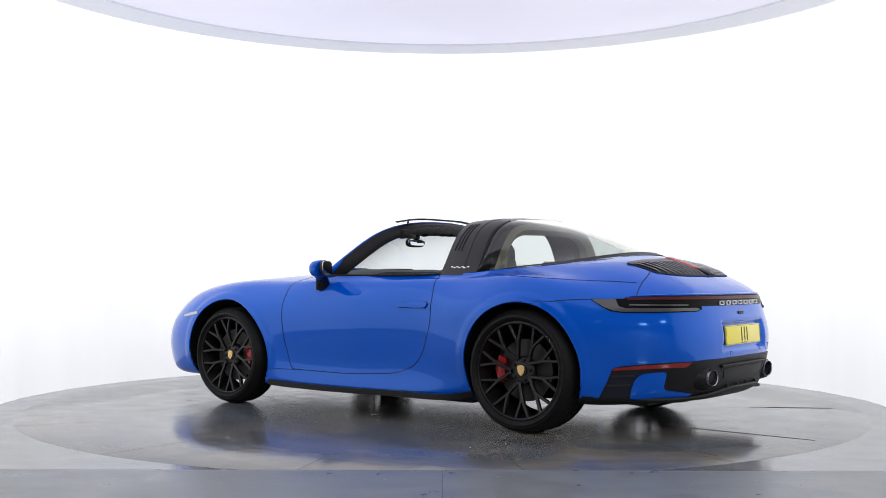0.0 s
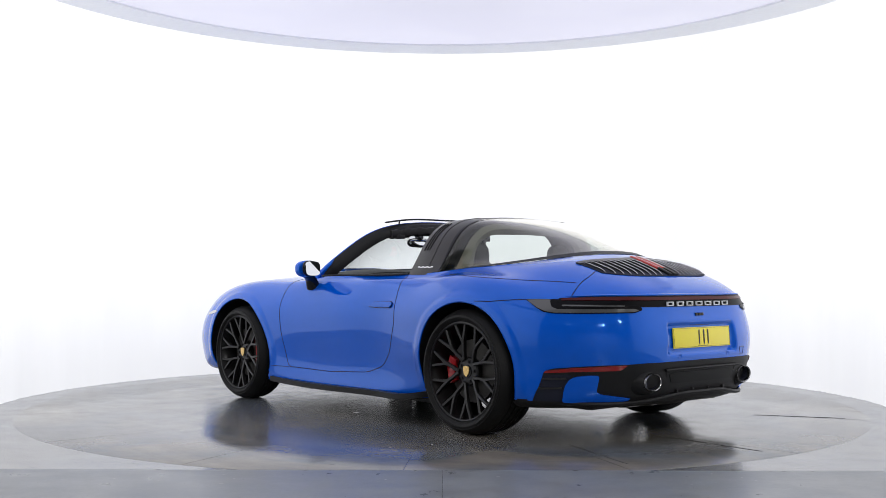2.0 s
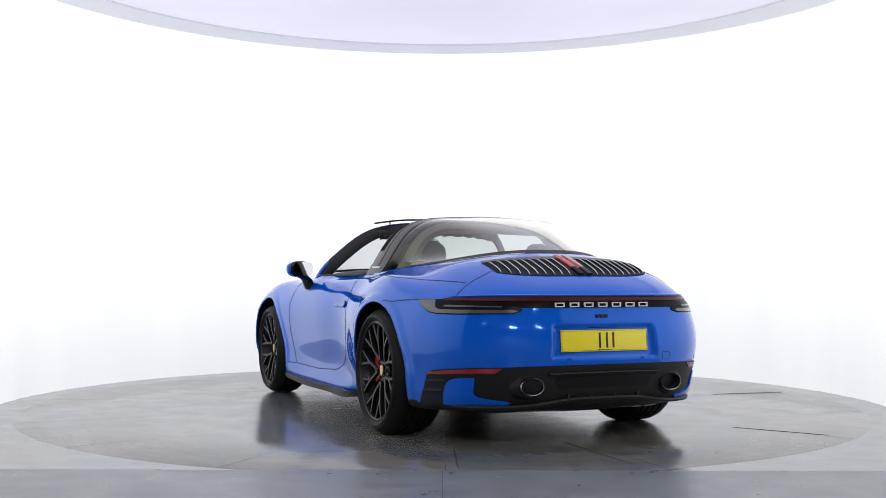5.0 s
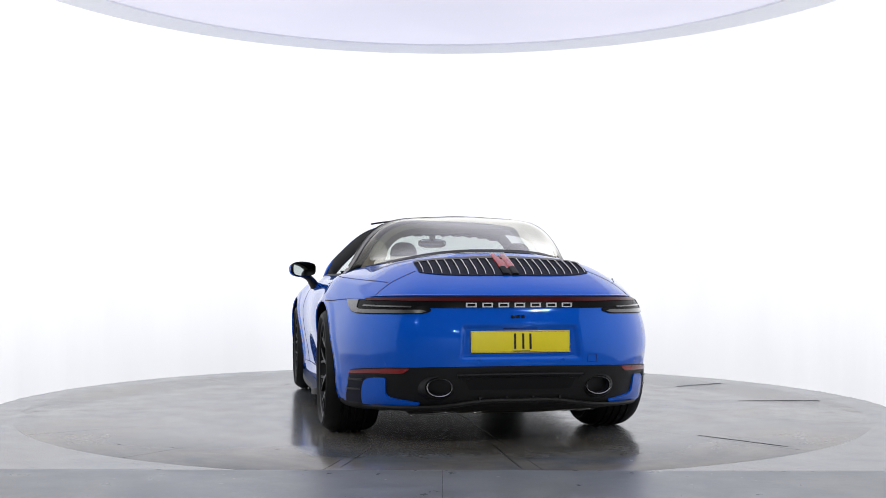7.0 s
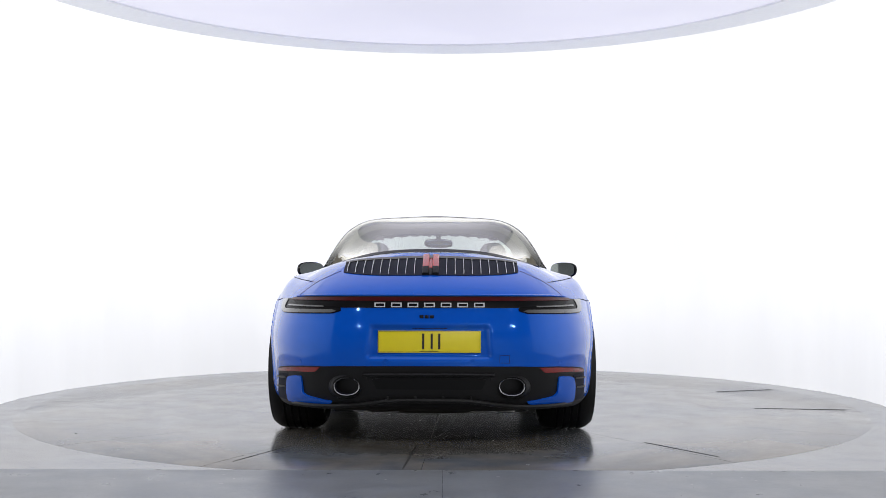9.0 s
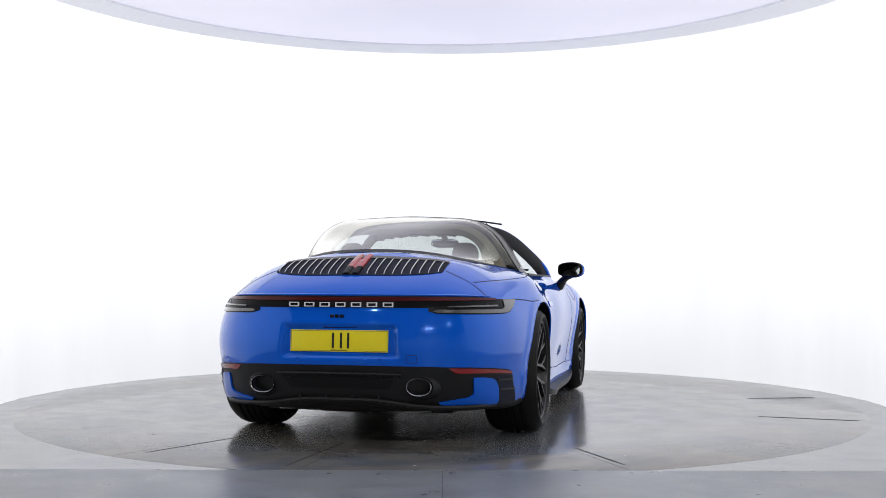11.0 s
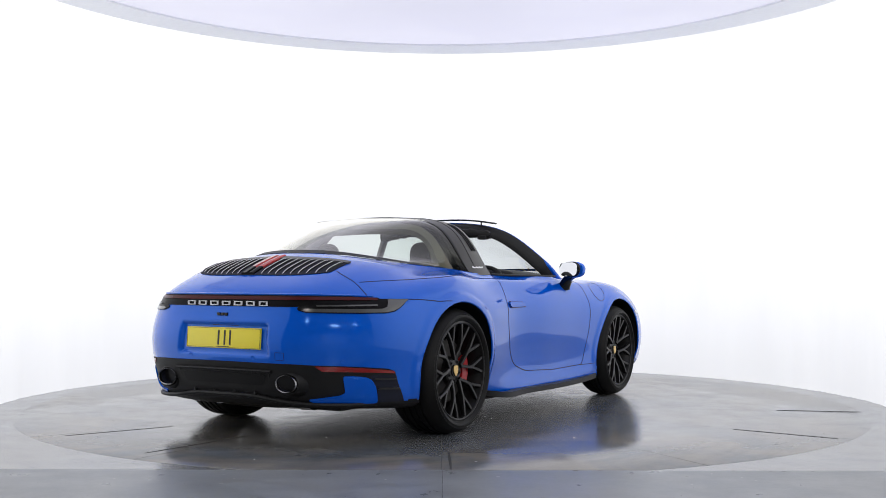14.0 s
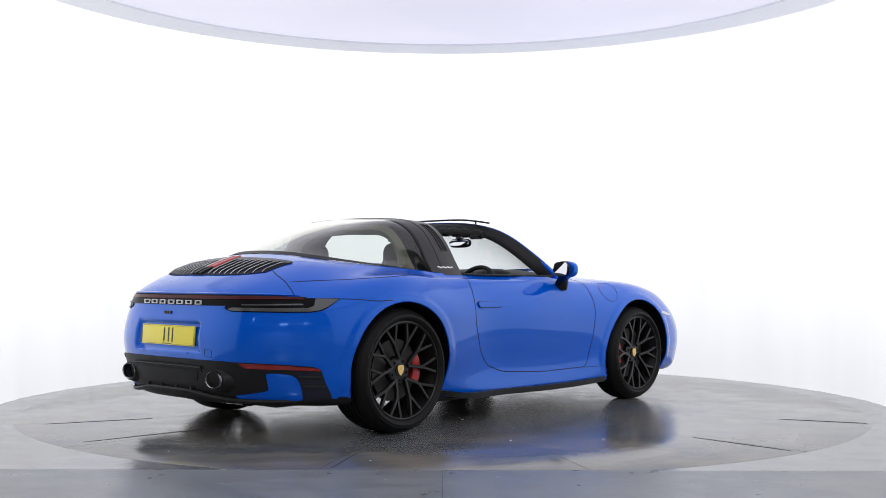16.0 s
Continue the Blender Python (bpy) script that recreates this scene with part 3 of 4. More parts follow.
    sweep(bm, [Vector((0, depth - 0.02 + k, 0)) for k in (0, 0.004)], [(-.023, .027), (0, .031), (.023, .027), (.024, .004), (.018, -.014), (0, -.031), (-.018, -.014), (-.024, .004)], up=(0, 0, 1))
    part("hub_cap", bm, GOLD, hub, "gold shield-shaped hub badge")
    for i in range(5):
        a = radians(first + 72 * i)
        bm = bmesh.new()
        lathe(bm, [(0.001, 0.006), (0.006, 0.006), (0.007, 0.0), (0.013, -0.002), (0.013, -0.02)], n=12)
        part("wheel_bolt", bm, BLACK_SATIN, hub, m=Matrix.Translation((0.058 * math.cos(a), depth - 0.026, 0.058 * math.sin(a))))
    # brake disc and caliper behind the spokes
    bm = bmesh.new()
    lathe(bm, [(0.08, 0.02), (0.10, 0.012), (0.178, 0.012), (0.18, 0.009), (0.18, -0.015), (0.09, -0.015)], n=64)
    part("brake_disc", bm, DISC_STEEL, hub, "grey steel brake disc", m=Matrix.Translation((0, depth - 0.085, 0)))
    bm = bmesh.new()
    c0 = 0 if side * (1 if kind == "rear" else -1) > 0 else math.pi
    rows = []
    for k in range(13):
        a = c0 + radians(-26 + 52 * k / 12)
        e = 1 - abs(k - 6) / 6 * 0.12
        rows.append([(rr * math.cos(a), depth - 0.062 + yy, rr * math.sin(a)) for rr, yy in ((0.135, -0.07), (0.132, 0.012 * e), (0.145, 0.02 * e), (0.185, 0.02 * e), (0.202 * e, 0.008), (0.205 * e, -0.07))])
    vs = grid_faces(bm, rows, close_v=True)
    bm.faces.new(vs[0])
    bm.faces.new(vs[-1])
    part("brake_caliper", bm, RED_CALIPER, hub, "red painted brake caliper")


def arch_lip(kind, side):
    """Rolled edge of the wing round the wheel."""
    x, z, _ = WHEELS[kind]
    pts = []
    for w in np.linspace(radians(-18), radians(198), 70):
        px, pz = x + (ARCH_R - 0.001) * math.cos(w), z + (ARCH_R - 0.001) * math.sin(w)
        loc, nor, _, _ = TREE.ray_cast(Vector((px, side * 2, pz)), Vector((0, -side, 0)))
        if loc is not None:
            pts.append(loc + Vector((0, -side * 0.003, 0)))
    bm = bmesh.new()
    sweep(bm, pts, oval(0.0055, 0.0055, 8), up=(0, 1, 0))
    part("arch_lip", bm, PAINT, PANELS["body"])


for kind in WHEELS:
    for side in (1, -1):
        wheel(kind, side)
        arch_lip(kind, side)


# ---- cabin and roof ----
# half arch of the roll bar in y and z, from its foot to the middle
ARCH = [(.735, .905), (.69, .97), (.655, 1.03), (.605, 1.11), (.545, 1.178), (.455, 1.232), (.25, 1.26), (0, 1.268)]


def arch_path(x_of, n=61, grow=0.0):
    half = ARCH + [(-y, z) for y, z in ARCH[-2::-1]]
    p = path([(0, y, z) for y, z in half], n)
    out = []
    for i, (_, y, z) in enumerate(p):
        w = abs(2 * i / (n - 1) - 1)  # 1 at the feet, 0 at the top
        c = Vector((0, y, z - 0.9)).normalized() * grow
        out.append(Vector((x_of(w), y + c.y, z + c.z)))
    return out


def bar_front(w):
    return 0.69 - 0.015 * math.sin(math.pi * w)


def bar_rear(w):
    return 0.36 + 0.06 * min(1, w * 1.6) ** 2


def roll_bar():
    bm = bmesh.new()
    cols = []
    for k in range(9):
        f = k / 8
        bulge = 0.010 * math.sin(math.pi * f) if 0 < f < 1 else 0
        cols.append(arch_path(lambda w: bar_front(w) * (1 - f) + bar_rear(w) * f, grow=bulge))
    inner = [arch_path(lambda w: bar_rear(w) + 0.01, grow=-0.05), arch_path(lambda w: bar_front(w) - 0.01, grow=-0.05), arch_path(lambda w: bar_front(w) + 0.002, grow=-0.012)]
    grid_faces(bm, cols + inner, close_u=True)
    return part("roll_bar", bm, BAR_BLACK, CAR, "satin black roll bar over the seats", SHIFT, angle=35)


BAR = roll_bar()


def bar_joint():
    """Fine joint across the bar where its rear trim begins."""
    bm = bmesh.new()
    sweep(bm, arch_path(lambda w: bar_front(w) * 0.38 + bar_rear(w) * 0.62, grow=0.0098)[2:-2], oval(0.0022, 0.0022, 6), up=(1, 0, 0))
    part("bar_joint", bm, INK, BAR)


bar_joint()


def hoop_lining():
    """Black trim inside the bar that frames the way through the cabin."""
    inner = [(.52, .90), (.50, 1.0), (.47, 1.08), (.40, 1.135), (.22, 1.16), (0, 1.165)]
    half = inner + [(-y, z) for y, z in inner[-2::-1]]
    opening = path([(0, y, z) for y, z in half], 61)
    outer = arch_path(lambda w: 0.0, grow=-0.045)
    rows = []
    for o, i in zip(outer, opening):
        i = Vector((0, i[1], i[2]))
        x0 = 0.36
        rows.append([Vector((x0 - 0.03, 0, 0)) + o, Vector((x0 - 0.05, 0, 0)) + o.lerp(i, 0.5), Vector((x0 - 0.02, 0, 0)) + i, Vector((x0 + 0.03, 0, 0)) + i, Vector((x0 + 0.06, 0, 0)) + o.lerp(i, 0.4), Vector((x0 + 0.2, 0, 0)) + o])
    bm = bmesh.new()
    grid_faces(bm, [r[:4] for r in rows])
    part("hoop_lining", bm, LINING, BAR, "grey woven lining inside the bar")
    bm = bmesh.new()
    grid_faces(bm, [r[3:] for r in rows])
    part("hoop_trim", bm, LEATHER, BAR, "black trim facing the seats")


hoop_lining()


def base_line(n=61):
    """The foot of the rear glass, along the rim of the shell behind the bar."""
    rim = SHELL[:PER_U * 6 + 1, -1]
    whole = np.concatenate([rim[::-1], rim[1:] * np.array([1, -1, 1])])
    return path(whole[::3], n)


def rear_glass():
    a, b = arch_path(bar_rear), [Vector(p) for p in base_line()]
    def strip(f0, f1, n, lift):
        """Rows over the glass from f0 to f1 of the way down, both functions of the way to the side."""
        rows = []
        for i, (p, q) in enumerate(zip(a, b)):
            w = abs(2 * i / 60 - 1)
            reach = (p - q).length
            t0 = Vector((-0.32 * reach, 0, -0.035 * reach * (1 - w)))
            t1 = Vector((0.25 * reach, -q.y * 0.25, 0.098 * reach))
            out = Vector((-0.25, (p.y + q.y) * 0.6, 1 - 0.5 * w)).normalized() * lift
            row = []
            for k in range(n):
                f = f0(w) + (f1(w) - f0(w)) * k / (n - 1)
                row.append(p * (1 - f) ** 3 + (p + t0) * 3 * f * (1 - f) ** 2 + (q + t1) * 3 * f * f * (1 - f) + q * f ** 3 + out)
            rows.append(row)
        bm = bmesh.new()
        grid_faces(bm, rows)
        return bm
    o = part("rear_window", strip(lambda w: 0.0, lambda w: 1.0, 17, 0.0), REAR_GLASS, CAR, "wrap-around tinted rear glass", SHIFT)
    o.visible_shadow = False
    # black borders printed along the foot and behind the bar
    part("window_border", strip(lambda w: 0.93, lambda w: 1.0, 5, 0.003), BLACK_SATIN, o, "black border along the glass")
    part("window_seal", strip(lambda w: 0.0, lambda w: 0.025 + 0.09 * max(0, w - 0.45) / 0.55, 5, 0.003), BLACK_SATIN, o, "black border behind the bar")


rear_glass()


def windscreen():
    frame_pts = [(1.70, .75, .86), (1.575, .725, .955), (1.48, .64, 1.06), (1.40, .555, 1.145), (1.325, .475, 1.20), (1.27, .38, 1.23), (1.235, .2, 1.25), (1.225, 0, 1.255)]
    whole = frame_pts + [(x, -y, z) for x, y, z in frame_pts[-2::-1]]
    line = path(whole, 81)
    bm = bmesh.new()
    sweep(bm, line, oval(0.022, 0.02, 12, 2.6), up=(0.5, 0, 1))
    fr = part("windscreen_frame", bm, PAINT, CAR, "blue windscreen surround", SHIFT)
    bm = bmesh.new()
    rows = []
    for p in line:
        k = max(-1, min(1, p[1] / 0.3))
        o = Vector(p)
        rows.append([o + Vector((-0.014, 0.013 * k, 0.017)), o + Vector((-0.06, -0.008 * k, 0.002)), o + Vector((-0.075, -0.02 * k, -0.022)), o + Vector((-0.080, -0.032 * k, -0.040)), o + Vector((-0.055, -0.042 * k, -0.040)), o + Vector((-0.008, -0.03 * k, -0.015))])
    vs = grid_faces(bm, rows, close_v=True)
    bm.faces.new(vs[0])
    bm.faces.new(vs[-1])
    part("pillar_lining", bm, BLACK_PLASTIC, fr, "black pillar lining and roof seal")
    # roof seal pad behind the header, gathered in folds
    def gathered(f):
        k = 1 + 0.16 * math.sin(f * 61) + 0.10 * math.sin(f * 143 + 1)
        return oval(0.046, 0.029 * k, 10, 3)
    bm = bmesh.new()
    sweep(bm, path([(1.24, .44, 1.180), (1.20, .3, 1.198), (1.185, 0, 1.210), (1.20, -.3, 1.198), (1.24, -.44, 1.180)], 91), gathered, up=(0, 0, 1))
    part("header_seal", bm, LEATHER, fr, "creased black header seal")
    for y in (.40, -.40):
        bm = bmesh.new()
        block(bm, 1.17, 1.215, y - .03, y + .03, 1.150, 1.178, .006)
        part("roof_latch", bm, BLACK_PLASTIC, fr, "black roof latch under the header")
    foot = path([(1.56, .72, .90), (1.80, .48, .915), (1.92, .25, .925), (1.955, 0, .93), (1.92, -.25, .925), (1.80, -.48, .915), (1.56, -.72, .90)], 41)
    head = path([(1.33, .49, 1.195), (1.26, .3, 1.235), (1.24, 0, 1.25), (1.26, -.3, 1.235), (1.33, -.49, 1.195)], 41)
    bm = bmesh.new()
    grid_faces(bm, [[Vector(p) * (1 - f) + Vector(q) * f + Vector((0.03, 0, 0.03)) * math.sin(math.pi * f) * 0.6 for f in np.linspace(0, 1, 9)] for p, q in zip(foot, head)])
    g = part("windscreen", bm, CLEAR_GLASS, CAR, "clear windscreen", SHIFT)
    g.visible_shadow = False
    # low wind deflector raised over the header
    bm = bmesh.new()
    sweep(bm, path([(1.25, .47, 1.262), (1.24, .3, 1.285), (1.235, 0, 1.292), (1.24, -.3, 1.285), (1.25, -.47, 1.262)], 41), oval(0.02, 0.006, 8, 3), up=(0, 0, 1))
    d = part("wind_deflector", bm, BLACK_PLASTIC, CAR, "thin black wind deflector above the header", SHIFT)
    for y in (.36, -.36):
        bm = bmesh.new()
        sweep(bm, [(1.25, y, 1.235), (1.245, y, 1.278)], oval(0.008, 0.004, 8), up=(0, 1, 0))
        part("deflector_stay", bm, BLACK_PLASTIC, d)


windscreen()


def cabin():
    bm = bmesh.new()
    block(bm, -0.35, 1.75, -.70, .70, 0.2, 0.3)
    block(bm, 1.62, 1.78, -.66, .66, .3, .84, 0.02)
    block(bm, -.34, .30, -.56, .56, .3, .90, 0.05)
    for s in (1, -1):
        block(bm, 0.2, 1.75, s * .70 - 0.035, s * .70 + 0.035, 0.25, 0.875, 0.015)
    block(bm, .25, 1.65, -.10, .10, .3, .55, 0.03)
    part("cabin_trim", bm, LEATHER, CAR, "black cabin lining, floor and rear shelf", SHIFT)
    bm = bmesh.new()
    sweep(bm, path([(1.50, .70, .86), (1.58, .45, .895), (1.62, 0, .90), (1.58, -.45, .895), (1.50, -.70, .86)], 31), oval(0.16, 0.045, 14, 2.8), up=(0, 0, 1))
    part("dashboard", bm, LEATHER, CAR, "black leather dashboard", SHIFT)
    bm = bmesh.new()
    ball(bm, (1.42, -.37, .90), (0.09, 0.16, 0.05), 18)
    part("instrument_hood", bm, LEATHER, CAR, "black instrument hood", SHIFT)
    bm = bmesh.new()
    rows = []
    for i in range(40):
        a = 2 * math.pi * i / 40
        rows.append([((0.175 + 0.015 * math.cos(b)) * math.cos(a), (0.175 + 0.015 * math.cos(b)) * math.sin(a), 0.015 * math.sin(b)) for b in np.linspace(0, 2 * math.pi, 10, endpoint=False)])
    grid_faces(bm, rows, close_u=True, close_v=True)
    for a in (0, 120, 240):
        c, s = math.cos(radians(a + 90)), math.sin(radians(a + 90))
        sweep(bm, [(0, 0, -0.01), (0.17 * c, 0.17 * s, 0)], oval(0.018, 0.006, 8), up=(0, 0, 1))
    ball(bm, (0, 0, -0.01), (0.055, 0.055, 0.03), 16)
    part("steering_wheel", bm, LEATHER, CAR, "black steering wheel", SHIFT @ pose(1.22, -.37, .80, 0, -66, 0))
    for s in (1, -1):
        seat = new("seat")
        seat.parent = CAR
        seat.matrix_basis = SHIFT @ pose(0.55, s * .37, 0.3)
        tagged(seat, "black leather sports seat with one-piece backrest")
        bm = bmesh.new()
        ball(bm, (.28, 0, .10), (.27, .24, .09), 24, 3)
        part("seat_cushion", bm, LEATHER, seat)
        bm = bmesh.new()
        rows = []
        for k in range(13):
            f = k / 12
            half = 0.25 - 0.02 * f - 0.12 * max(0, f - 0.72) / 0.28
            x, z = 0.06 - 0.14 * f, 0.10 + 0.60 * f
            if f > 0.98:
                half *= 0.75
            rows.append([(x + dx, dy, z) for dx, dy in ((0.09, -half), (0.045, -half * .6), (0.04, 0), (0.045, half * .6), (0.09, half), (-.03, half * 1.02), (-.07, half * .6), (-.075, 0), (-.07, -half * .6), (-.03, -half * 1.02))])
        vs = grid_faces(bm, rows, close_v=True)
        bm.faces.new(vs[0])
        bm.faces.new(vs[-1])
        part("backrest", bm, LEATHER, seat, angle=70)
        bm = bmesh.new()
        ball(bm, (-.10, 0, .725), (.05, .085, .085), 20, 2.6)
        part("headrest", bm, LEATHER, seat)
        bm = bmesh.new()
        ball(bm, (-.45, s * .02, .42), (.06, .2, .2), 16, 3)
        part("rear_backrest", bm, LEATHER, seat)
    bm = bmesh.new()
    ball(bm, (1.48, -.01, 1.138), (.018, .104, .033), 20, 3)
    m = part("interior_mirror", bm, BLACK_PLASTIC, CAR, "black interior mirror", SHIFT)
    bm = bmesh.new()
    sweep(bm, [(1.492, -.01, 1.145), (1.485, -.01, 1.17), (1.455, -.01, 1.19)], oval(0.03, 0.02, 10), up=(0, 1, 0))
    part("mirror_stem", bm, BLACK_PLASTIC, m)
    bm = bmesh.new()
    ball(bm, (1.466, -.01, 1.138), (.006, .096, .027), 20, 3.4)
    part("mirror_glass", bm, MIRROR, m, "mirror glass")


cabin()


def door_mirror(s):
    root = new("door_mirror")
    root.parent = CAR
    root.matrix_basis = SHIFT @ pose(1.505, s * .93, .945)
    tagged(root, "blue door mirror with black foot")
    bm = bmesh.new()
    ball(bm, (.022, 0, .0), (.062, .098, .056), 28, 2.5, (0, 5, s * 25))
    for v in bm.verts:
        if v.co.x < -.02:
            v.co.x = -.02 + (v.co.x + .02) * .15
    part("mirror_shell", bm, PAINT, root, "blue mirror shell")
    bm = bmesh.new()
    ball(bm, (-.024, 0, .0), (.010, .097, .055), 24, 2.7, (0, 5, s * 25))
    part("mirror_rim", bm, BLACK_GLOSS, root)
    bm = bmesh.new()
    turn = Euler((0, radians(3), radians(s * 23))).to_matrix()
    rings = [[turn @ Vector((x, a, b)) for a, b in oval(.088, .0475, 40, 3.4)] for x in (-.030, -.0375)]
    vs = grid_faces(bm, rings, close_v=True)
    bm.faces.new(vs[1])
    part("mirror_glass", bm, MIRROR, root, "mirror glass")
    bm = bmesh.new()
    sweep(bm, path([(.085, -s * .10, -.135), (.075, -s * .085, -.105), (.055, -s * .055, -.065), (.04, 0, -.035)], 9), lambda f: oval(.05 - .012 * f, .02 + .004 * f, 12), up=(0, 0, 1))
    part("mirror_foot", bm, BLACK_GLOSS, root, "gloss black mirror foot")


for s in (1, -1):
    door_mirror(s)


def wipers():
    for s, y0, y1 in ((1, .62, -.02), (-1, .10, -.56)):
        bm = bmesh.new()
        pts = path([(1.84 - .02 * s, y0, .932), (1.93, (y0 + y1) / 2, .948), (1.955, y1, .95)], 16)
        sweep(bm, pts, oval(.008, .006, 8), up=(0, 0, 1))
        w = part("wiper", bm, BLACK_PLASTIC, CAR, "black wiper resting at the foot of the windscreen", SHIFT)
        bm = bmesh.new()
        sweep(bm, [Vector(p) + Vector((-.014, 0, -.004)) for p in pts], oval(.004, .008, 6), up=(0, 0, 1))
        part("wiper_blade", bm, RUBBER, w)


wipers()


# ---- details laid onto the shell ----
def foot_of(p):
    """The nearest place on the shell and its outward normal."""
    loc, nor, _, _ = TREE.find_nearest(Vector(p))
    if nor.dot(loc - Vector((min(max(loc.x, -0.2), 2.6), 0, 0.5))) < 0:
        nor = -nor
    return loc, nor


def dense(points, step=0.012, closed=False, smooth=True):
    pts = [Vector(p) for p in points]
    if closed:
        pts.append(pts[0])
    n = max(int(sum((b - a).length for a, b in zip(pts, pts[1:])) / step), 4)
    if smooth and len(pts) > 2:
        return [Vector(p) for p in path(pts, n)]
    out = []
    for a, b in zip(pts, pts[1:]):
        k = max(int((b - a).length / step), 1)
        out += [a.lerp(b, i / k) for i in range(k)]
    return out + [pts[-1]]


def seam(points, s=1, width=0.0045, mat=GAP, parent=None, name="shut_line", lift=0.0012, closed=False, smooth=True):
    """A narrow dark joint along the shell; s = -1 lays it on the other side."""
    bm = bmesh.new()
    rows = []
    pts = [Vector((p[0], p[1] * s, p[2])) for p in dense(points, closed=closed, smooth=smooth)]
    feet = [foot_of(p) for p in pts]
    for i, (p, n) in enumerate(feet):
        d = (feet[min(i + 1, len(feet) - 1)][0] - feet[max(i - 1, 0)][0]).normalized()
        side = d.cross(n).normalized() * width / 2
        rows.append([p + side - n * 0.002, p + side + n * lift, p - side + n * lift, p - side - n * 0.002])
    grid_faces(bm, rows)
    return part(name, bm, mat, parent or CAR, m=None if parent else SHIFT)


def round_corners(poly, r, k=4):
    out = []
    n = len(poly)
    for i in range(n):
        a, p, b = Vector(poly[i - 1]), Vector(poly[i]), Vector(poly[(i + 1) % n])
        u, v = a - p, b - p
        d = min(r, u.length * 0.45, v.length * 0.45)
        u, v = p + u.normalized() * d, p + v.normalized() * d
        for j in range(k + 1):
            f = j / k
            out.append(u * (1 - f) ** 2 + p * 2 * f * (1 - f) + v * f * f)
    return out


TAIL = Vector((-0.35, 0))
TAIL_R = 0.6


def flat_of(view, p):
    if view == "tail":
        return (math.atan2(p[1], -(p[0] - TAIL.x)) * TAIL_R, p[2])
    return {"side": (p[0], p[2]), "top": (p[0], p[1])}[view]


def onto(view, a, b, s):
    if view == "tail":
        w = a / TAIL_R
        d = Vector((-math.cos(w), math.sin(w), 0))
        o = Vector((TAIL.x, 0, b)) + d * 2
    elif view == "side":
        d, o = Vector((0, s, 0)), Vector((a, s * 2, b))
    else:
        d, o = Vector((0, 0, 1)), Vector((a, b, 2))
    loc, nor, _, _ = TREE.ray_cast(o, -d)
    if loc is None:
        loc, nor = foot_of(o - d * 1.3)
    if nor.dot(d) < 0:
        nor = -nor
    return loc, nor


def patch(name, outline, mat, view, parent=None, s=1, lift=0.004, depth=0.012, label="", step=0.03, corner=0.008, bulge=0.0):
    """A panel of the given outline that follows the shell, raised by lift, with edges turned in."""
    flat = [flat_of(view, (p[0], p[1], p[2])) for p in outline]
    if s < 0 and view in ("tail", "top"):
        flat = [(-a, b) if view == "tail" else (a, -b) for a, b in flat]
    flat = round_corners(flat, corner) if corner else [Vector(p) for p in flat]
    ring2 = []
    for p, q in zip(flat, flat[1:] + flat[:1]):
        k = max(int((q - p).length / step), 1)
        ring2 += [p.lerp(q, i / k) for i in range(k)]
    bm = bmesh.new()
    bm.faces.new([bm.verts.new((p.x, p.y, 0)) for p in ring2])
    lo, hi = [min(p[i] for p in ring2) for i in (0, 1)], [max(p[i] for p in ring2) for i in (0, 1)]
    for i in (0, 1):
        k = int((hi[i] - lo[i]) / step)
        for j in range(1, k + 1):
            c = [0, 0, 0]
            c[i] = lo[i] + (hi[i] - lo[i]) * j / (k + 1)
            nrm = [0, 0, 0]
            nrm[i] = 1
            bmesh.ops.bisect_plane(bm, geom=bm.verts[:] + bm.edges[:] + bm.faces[:], plane_co=c, plane_no=nrm, dist=1e-5)
    edge = [e for e in bm.edges if e.is_boundary]
    mid = ((lo[0] + hi[0]) / 2, (lo[1] + hi[1]) / 2)
    nor = {}
    for v in bm.verts:
        a, b = v.co.x, v.co.y
        p, n = onto(view, a, b, s)
        nor[v] = n
        r = max(abs(a - mid[0]) / max(hi[0] - mid[0], 1e-6), abs(b - mid[1]) / max(hi[1] - mid[1], 1e-6))
        v.co = p + n * (lift + bulge * max(0, 1 - r * r))
    src = {v for e in edge for v in e.verts}
    low = {v: bm.verts.new(v.co - nor[v] * depth) for v in src}
    for e in edge:
        a, b = e.verts
        bm.faces.new((a, b, low[b], low[a]))
    return part(name, bm, mat, parent or CAR, label, None if parent else SHIFT, angle=50)


def both(points):
    """An outline closed over the middle from its left half, given from top middle to bottom middle."""
    return list(points) + [(x, -y, z) for x, y, z in points[::-1] if abs(y) > 1e-6]


